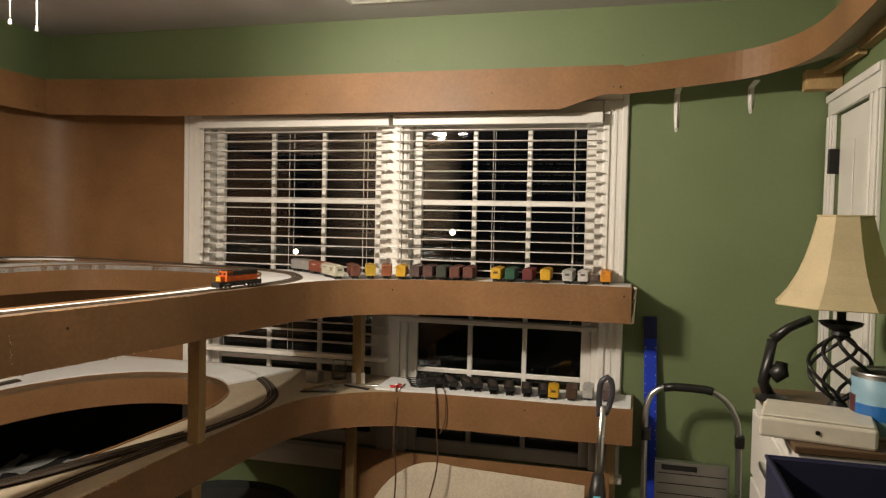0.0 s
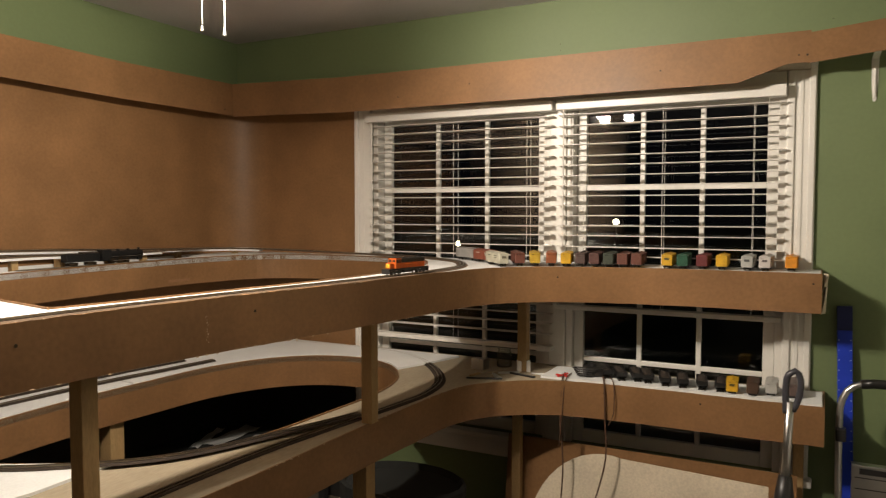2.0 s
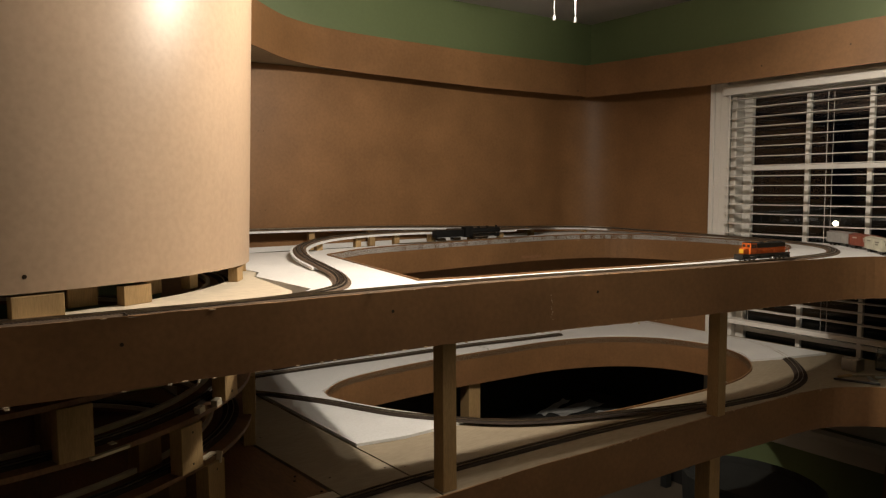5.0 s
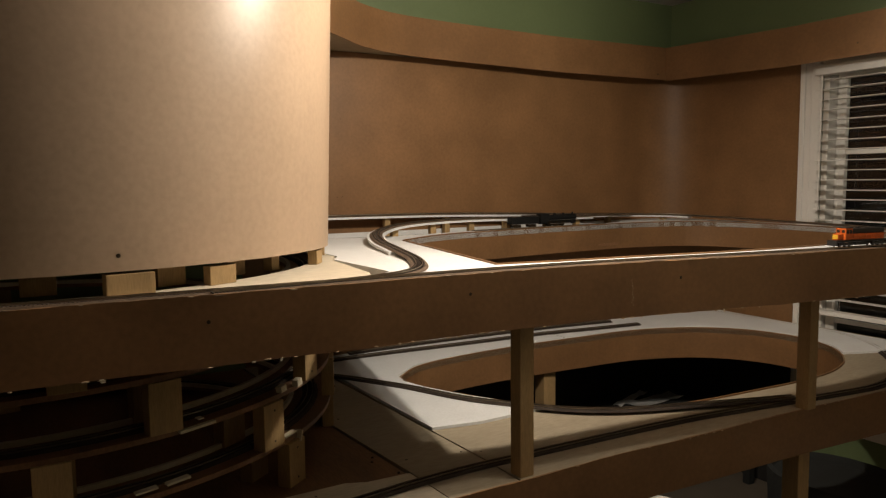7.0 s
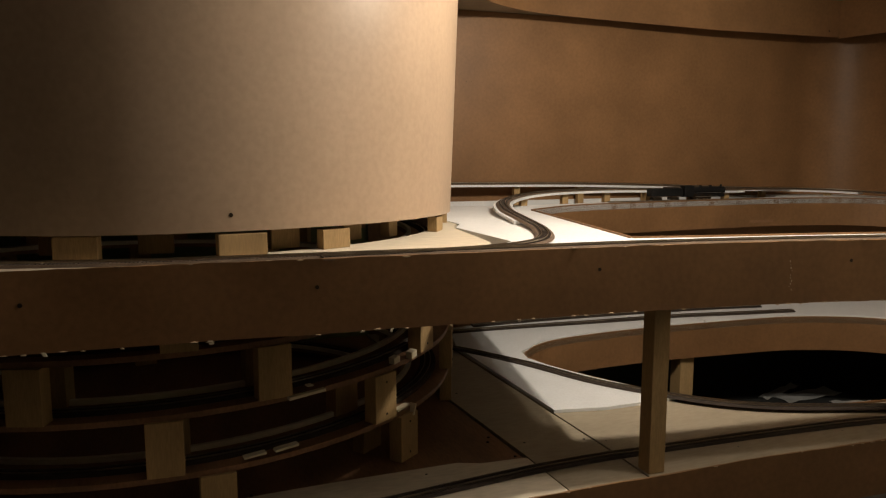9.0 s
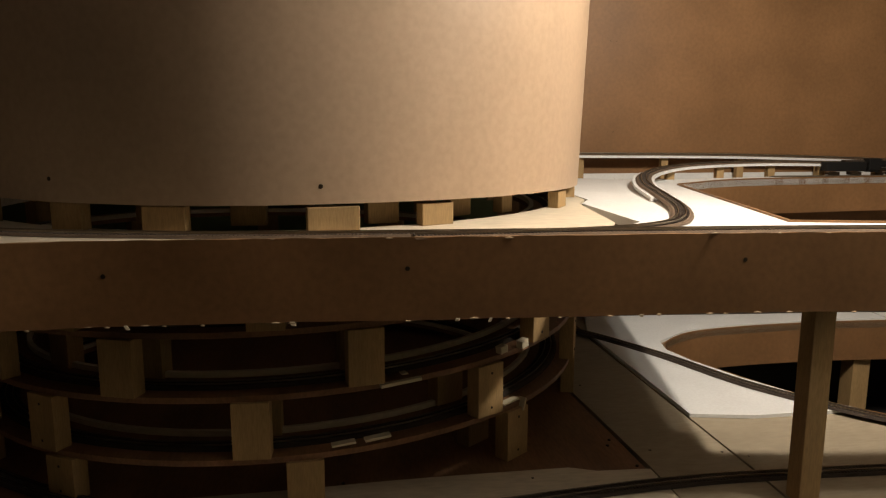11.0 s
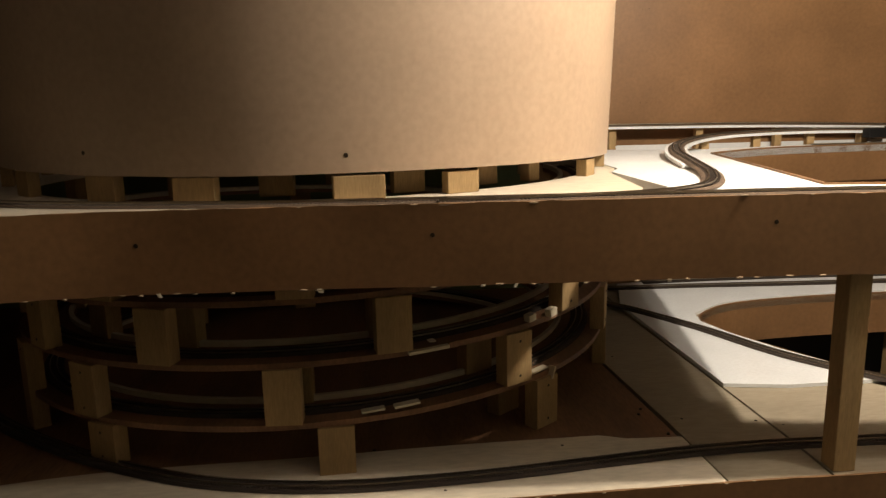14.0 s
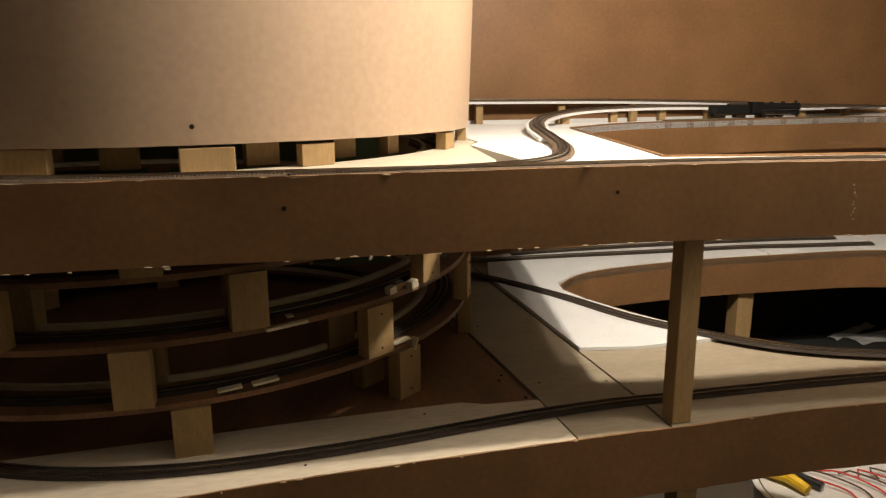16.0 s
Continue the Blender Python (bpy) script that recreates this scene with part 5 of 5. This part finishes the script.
leaf = part("leaf", box(ROOM_X + 0.012, ROOM_X + 0.047, -0.592, -0.108, 0.01, 2.095, 0.002), TRIM, door)
for z0, z1 in ((0.2, 0.75), (0.9, 1.45), (1.6, 1.98)):
    for y0, y1 in ((-0.56, -0.375), (-0.325, -0.14)):
        part("panel", box(ROOM_X + 0.006, ROOM_X + 0.0118, y0, y1, z0, z1, 0.004), TRIM, leaf)
for z in (0.3, 1.86):
    part("hinge", box(ROOM_X - 0.027, ROOM_X + 0.011, -0.112, -0.088, z, z + 0.10, 0.002), BLACK_METAL, door, "dark metal hinge")
tagged(link("baseboard", box(3.15, ROOM_X - 0.002, -0.014, -0.0005, 0, 0.11, 0.004), TRIM), "white painted baseboard", "baseboard", kind="structure")

# ---- corner cabinet and what stands on it ----
cab_top = 1.075
cabinet = thing("filing_cabinet", (3.68, -1.0, 0), "white storage cabinet with a dark wooden top", "cabinet")
part("body", box(3.555, 3.885, -1.325, -0.62, 0.03, cab_top - 0.02, 0.004), TRIM, cabinet)
part("top", box(3.545, 3.895, -1.33, -0.61, cab_top - 0.02, cab_top, 0.003), paint("brown_top", (0.12, 0.07, 0.035)), cabinet, "dark wooden top")
for k in range(4):
    z = 0.06 + 0.24 * k
    dr = part("drawer", box(3.543, 3.5545, -1.28, -0.64, z, z + 0.225, 0.003), TRIM, cabinet)
    part("handle", box(3.527, 3.5425, -1.02, -0.90, z + 0.10, z + 0.12, 0.004), CHROME, dr)
part("plinth", box(3.555, 3.87, -1.28, -0.64, 0, 0.0295), BLACK, cabinet)

LX, LY = 3.71, -1.05
lamp = thing("table_lamp", (LX, LY, cab_top), "table lamp with flared parchment shade and black iron cage base", "lamp")
prof = [(0.072, 1.700), (0.076, 1.685), (0.088, 1.63), (0.105, 1.57), (0.122, 1.525), (0.148, 1.475), (0.178, 1.435)]
for k in range(8):
    a0, a1 = 2 * math.pi * (k + 0.3) / 8, 2 * math.pi * (k + 1.3) / 8
    bm = bmesh.new()
    for off in (0, -0.002):
        L0 = [bm.verts.new((LX + (r + off) * math.cos(a0), LY + (r + off) * math.sin(a0), z)) for r, z in prof]
        L1 = [bm.verts.new((LX + (r + off) * math.cos(a1), LY + (r + off) * math.sin(a1), z)) for r, z in prof]
        for i in range(len(prof) - 1):
            bm.faces.new((L0[i], L1[i], L1[i + 1], L0[i + 1]))
    part("shade_panel", bm, SHADE, lamp, "parchment shade panel")
for r, z in ((0.073, 1.7), (0.179, 1.434)):
    pts = [(LX + r * math.cos(2 * math.pi * (k + 0.3) / 8), LY + r * math.sin(2 * math.pi * (k + 0.3) / 8), z) for k in range(9)]
    part("shade_rim", tube(pts, 0.003, 6), SHADE, lamp)
part("stem", lathe([(0, 1.36), (0.012, 1.36), (0.012, 1.50), (0.018, 1.51), (0.018, 1.56), (0.0, 1.56)], 14, (LX, LY, 0)), BLACK_METAL, lamp)
part("drip_dish", lathe([(0, 1.355), (0.012, 1.35), (0.05, 1.372), (0.058, 1.382), (0.05, 1.379), (0.012, 1.36), (0, 1.362)], 24, (LX, LY, 0)), BLACK_METAL, lamp, "black iron dish")
for k in range(6):
    pts = []
    for i in range(25):
        u = i / 24
        a = 2 * math.pi * k / 6 + u * 2.6
        r = 0.014 + 0.068 * math.sin(math.pi * u) ** 0.9
        pts.append((LX + r * math.cos(a), LY + r * math.sin(a), 1.34 - 0.19 * u))
    part("cage_bar", tube(pts, 0.0055, 7), BLACK_METAL, lamp, "twisted black iron bar")
part("neck", lathe([(0, 1.36), (0.022, 1.355), (0.026, 1.345), (0.012, 1.33), (0, 1.33)], 16, (LX, LY, 0)), BLACK_METAL, lamp)
part("foot", lathe([(0, cab_top), (0.085, cab_top), (0.085, cab_top + 0.012), (0.04, cab_top + 0.03), (0.018, cab_top + 0.07), (0.022, 1.15), (0.0, 1.155)], 24, (LX, LY, 0)), BLACK_METAL, lamp, "round black iron foot")

lamp.scale = (1.04, 1.04, 0.96)

arm = thing("desk_lamp_arm", (3.56, -0.78, cab_top), "black folding desk lamp arm on the cabinet", "desk lamp")
part("lower_arm", tube([(3.575, -0.80, cab_top), (3.55, -0.79, 1.13), (3.575, -0.78, 1.27)], [0.022, 0.019, 0.017], 12), BLACK, arm, smooth=True)
part("upper_arm", tube([(3.575, -0.78, 1.27), (3.62, -0.78, 1.31), (3.69, -0.775, 1.345)], [0.017, 0.015, 0.014], 12), BLACK, arm, smooth=True)
part("knuckle", tube([(3.575, -0.80, 1.15), (3.60, -0.795, 1.17), (3.605, -0.79, 1.20)], [0.024, 0.03, 0.02], 12), BLACK, arm, smooth=True)
part("base", lathe([(0, 0), (0.05, 0), (0.05, 0.012), (0.02, 0.022), (0, 0.022)], 20, (3.575, -0.80, cab_top)), BLACK, arm)

device = thing("white_box", (3.6, -1.14, cab_top), "off-white plastic case with a small dark button", "plastic case")
bm = box(-0.14, 0.14, -0.105, 0.105, 0, 0.055, 0.008)
part("case", turned(bm, Matrix.Translation((3.625, -1.19, cab_top + 0.0)) @ Matrix.Rotation(radians(-12), 4, "Z")), paint("ivory_plastic", (0.62, 0.58, 0.48), 0.45), device)
part("lid", turned(box(-0.132, 0.132, -0.097, 0.097, 0.0555, 0.062, 0.003), Matrix.Translation((3.625, -1.19, cab_top)) @ Matrix.Rotation(radians(-12), 4, "Z")), paint("ivory_lid", (0.66, 0.62, 0.53), 0.4), device)
part("button", turned(lathe([(0, 0), (0.006, 0), (0.006, 0.004), (0, 0.004)], 12), Matrix.Translation((3.605, -1.294, cab_top + 0.03)) @ Matrix.Rotation(radians(90), 4, "X")), BLACK, device)

can = thing("paint_can", (3.80, -1.18, cab_top), "open blue labelled metal paint can", "paint can")
part("can", lathe([(0, 0), (0.082, 0), (0.084, 0.004), (0.082, 0.008), (0.082, 0.165), (0.085, 0.17), (0.082, 0.176), (0.068, 0.172), (0.066, 0.16), (0.078, 0.155), (0.078, 0.01), (0, 0.01)], 36, (3.805, -1.13, cab_top)), CHROME, can, smooth=True)
part("label", lathe([(0.0825, 0.012), (0.0832, 0.013), (0.0832, 0.158), (0.0825, 0.159)], 36, (3.805, -1.13, cab_top)), paint("pale_blue_label", (0.25, 0.42, 0.52), 0.4), can, "pale blue paper label", smooth=True)
part("label_band", lathe([(0.0834, 0.05), (0.0838, 0.051), (0.0838, 0.09), (0.0834, 0.091)], 20, (3.805, -1.13, cab_top), None, radians(200), radians(300)), paint("deep_blue_label", (0.02, 0.14, 0.42), 0.4), can, "deep blue band")
part("label_spot", lathe([(0.0834, 0.06), (0.0838, 0.065), (0.0838, 0.105), (0.0834, 0.11)], 8, (3.805, -1.13, cab_top), None, radians(176), radians(200)), paint("dark_red_label", (0.1, 0.03, 0.03), 0.4), can, "dark red spot")

bin_ob = thing("storage_crate", (3.6, -1.6, 0), "blue fabric storage crate standing empty", "crate")
NAVY = material("navy_fabric", (0.008, 0.010, 0.045), 0.9, grain=0.4, scale=25, bump=0.4)
cx0, cx1, cy0, cy1, ct = 3.475, 3.885, -1.73, -1.345, 1.045
for x0, x1, y0, y1 in ((cx0, cx0 + 0.012, cy0, cy1), (cx1 - 0.012, cx1, cy0, cy1), (cx0 + 0.012, cx1 - 0.012, cy0, cy0 + 0.012), (cx0 + 0.012, cx1 - 0.012, cy1 - 0.012, cy1)):
    part("side", box(x0, x1, y0, y1, 0.6625, ct, 0.002), NAVY, bin_ob)
part("bottom", box(cx0, cx1, cy0, cy1, 0.65, 0.662, 0.002), NAVY, bin_ob)
part("rim", tube([(cx0, cy0, ct), (cx1, cy0, ct), (cx1, cy1, ct), (cx0, cy1, ct), (cx0, cy0, ct)], 0.006, 6), paint("navy_trim", (0.015, 0.017, 0.06)), bin_ob)
stand = thing("side_table", (3.65, -1.53, 0), "plain white side table under the crate", "table")
part("top", box(3.42, 3.89, -1.74, -1.32, 0.625, 0.649, 0.003), TRIM, stand)
for x in (3.45, 3.86):
    for y in (-1.71, -1.35):
        part("leg", box(x - 0.02, x + 0.02, y - 0.02, y + 0.02, 0, 0.625, 0.003), TRIM, stand)

# ---- level, step ladder, vacuum by the shelf end ----
level = thing("spirit_level", (3.22, -0.05, 0), "long blue metal ruler leaning on the green wall", "ruler")
lean = Matrix.Translation((3.235, -0.105, 0.0)) @ Matrix.Rotation(radians(-4.2), 4, "X") @ Matrix.Rotation(radians(-1.5), 4, "Y")
part("bar", turned(box(-0.027, 0.027, -0.008, 0.008, 0.0, 1.235, 0.002), lean), BLUE, level)
part("end_cap", turned(box(-0.028, 0.028, -0.009, 0.009, 1.14, 1.238, 0.002), lean), paint("navy_cap", (0.012, 0.02, 0.10), 0.5), level, "dark end of the ruler")
for k in range(26):
    for sx in (-0.021, 0.021):
        part("scale_mark", turned(box(sx - 0.002, sx + 0.002, -0.0092, -0.0083, 0.1 + 0.04 * k, 0.103 + 0.04 * k), lean), WHITE_MARK, level)
ladder = thing("step_ladder", (3.37, -0.2, 0), "folded aluminium step ladder with black foam grip", "step ladder")
hoop = [(3.205, -0.22, 0.02), (3.195, -0.215, 0.45), (3.19, -0.205, 0.80), (3.20, -0.2, 0.90), (3.235, -0.198, 0.95), (3.30, -0.197, 0.965), (3.43, -0.197, 0.962), (3.50, -0.2, 0.93), (3.545, -0.205, 0.86), (3.56, -0.21, 0.75), (3.565, -0.215, 0.4), (3.57, -0.22, 0.02)]
part("frame", tube([tuple(p) for p in spline(hoop, 0.03)], 0.0125, 12), CHROME, ladder, "bent aluminium tube", smooth=True)
part("grip", tube([(3.26, -0.1975, 0.960), (3.30, -0.197, 0.9665), (3.36, -0.1968, 0.967), (3.43, -0.197, 0.9635), (3.455, -0.198, 0.957)], 0.0175, 12), BLACK, ladder, "black foam grip", smooth=True)
for z in (0.665, 0.42, 0.18):
    tread = part("step", box(3.235, 3.525, -0.245, -0.205, z - 0.19, z, 0.004), CHROME, ladder, "ribbed aluminium step")
    for k in range(4):
        part("tread_rib", box(3.245, 3.515, -0.2475, -0.2452, z - 0.175 + 0.042 * k, z - 0.172 + 0.042 * k), BLACK, tread)
    part("hand_slot", box(3.26, 3.40, -0.2478, -0.2452, z - 0.034, z - 0.012, 0.001), BLACK, tread)
for x in (3.196, 3.562):
    part("joint", box(x - 0.018, x + 0.018, -0.235, -0.19, 0.74, 0.79, 0.005), BLACK, ladder, "black plastic joint")
vac = thing("stick_vacuum", (3.03, -0.6, 0), "upright stick vacuum with grey loop handle", "vacuum")
GREY = paint("slate_plastic", (0.05, 0.05, 0.06), 0.35)
hp = spline([(3.018, -0.6, 0.92), (3.016, -0.6, 1.01), (3.024, -0.6, 1.055), (3.045, -0.6, 1.07), (3.062, -0.6, 1.04), (3.058, -0.6, 0.98), (3.04, -0.6, 0.93)], 0.015)
part("handle", tube([tuple(p) for p in hp], 0.011, 10), GREY, vac, smooth=True)
part("wand", tube([(3.03, -0.6, 0.96), (3.025, -0.6, 0.8), (3.02, -0.6, 0.66)], 0.014, 12), CHROME, vac, "chrome tube", smooth=True)
part("collar", tube([(3.021, -0.6, 0.70), (3.018, -0.6, 0.60), (3.015, -0.6, 0.55)], [0.022, 0.035, 0.03], 14), BLACK, vac, smooth=True)
part("body", lathe([(0, 0.04), (0.07, 0.05), (0.085, 0.2), (0.08, 0.45), (0.05, 0.57), (0.0, 0.6)], 24, (3.02, -0.62, 0)), BLACK, vac, smooth=True)
part("switch", box(3.005, 3.035, -0.652, -0.632, 0.59, 0.63, 0.004), paint("aqua_switch", (0.1, 0.4, 0.5)), vac, "pale aqua switch")
part("floor_head", box(2.88, 3.16, -0.76, -0.55, 0.0, 0.07, 0.015), BLACK, vac)
knob = thing("round_bag", (3.12, -0.75, 0), "dull olive canvas tool bag on the floor", "bag")
part("bag", lathe([(0, 0.0), (0.12, 0.0), (0.14, 0.25), (0.12, 0.5), (0.05, 0.56), (0, 0.565)], 18, (3.14, -0.62, 0)), paint("olive_canvas", (0.07, 0.05, 0.03), 0.9), knob)

# ---- lights outside ----
for x, y, z, r in ((-9.30, 22.0, 0.356, 0.10), (-3.216, 22.0, 1.234, 0.11)):
    lampost = thing("street_lamp", (x, y, -0.8), "distant lit street lamp outside at night", "street lamp", "street lamps")
    part("pole", lathe([(0.04, -0.8), (0.03, z - 0.1), (0.0, z - 0.1)], 8, (x, y, 0)), BLACK, lampost)
    glow = bpy.data.materials.new("lamp_glow")
    glow.use_nodes = True
    gb = glow.node_tree.nodes["Principled BSDF"]
    gb.inputs["Emission Color"].default_value, gb.inputs["Emission Strength"].default_value = (1.0, 0.85, 0.6, 1), 12.0
    part("globe", lathe([(0.0, -r), (r * 0.7, -r * 0.7), (r, 0), (r * 0.7, r * 0.7), (0, r)], 12, (x, y, z)), glow, lampost)
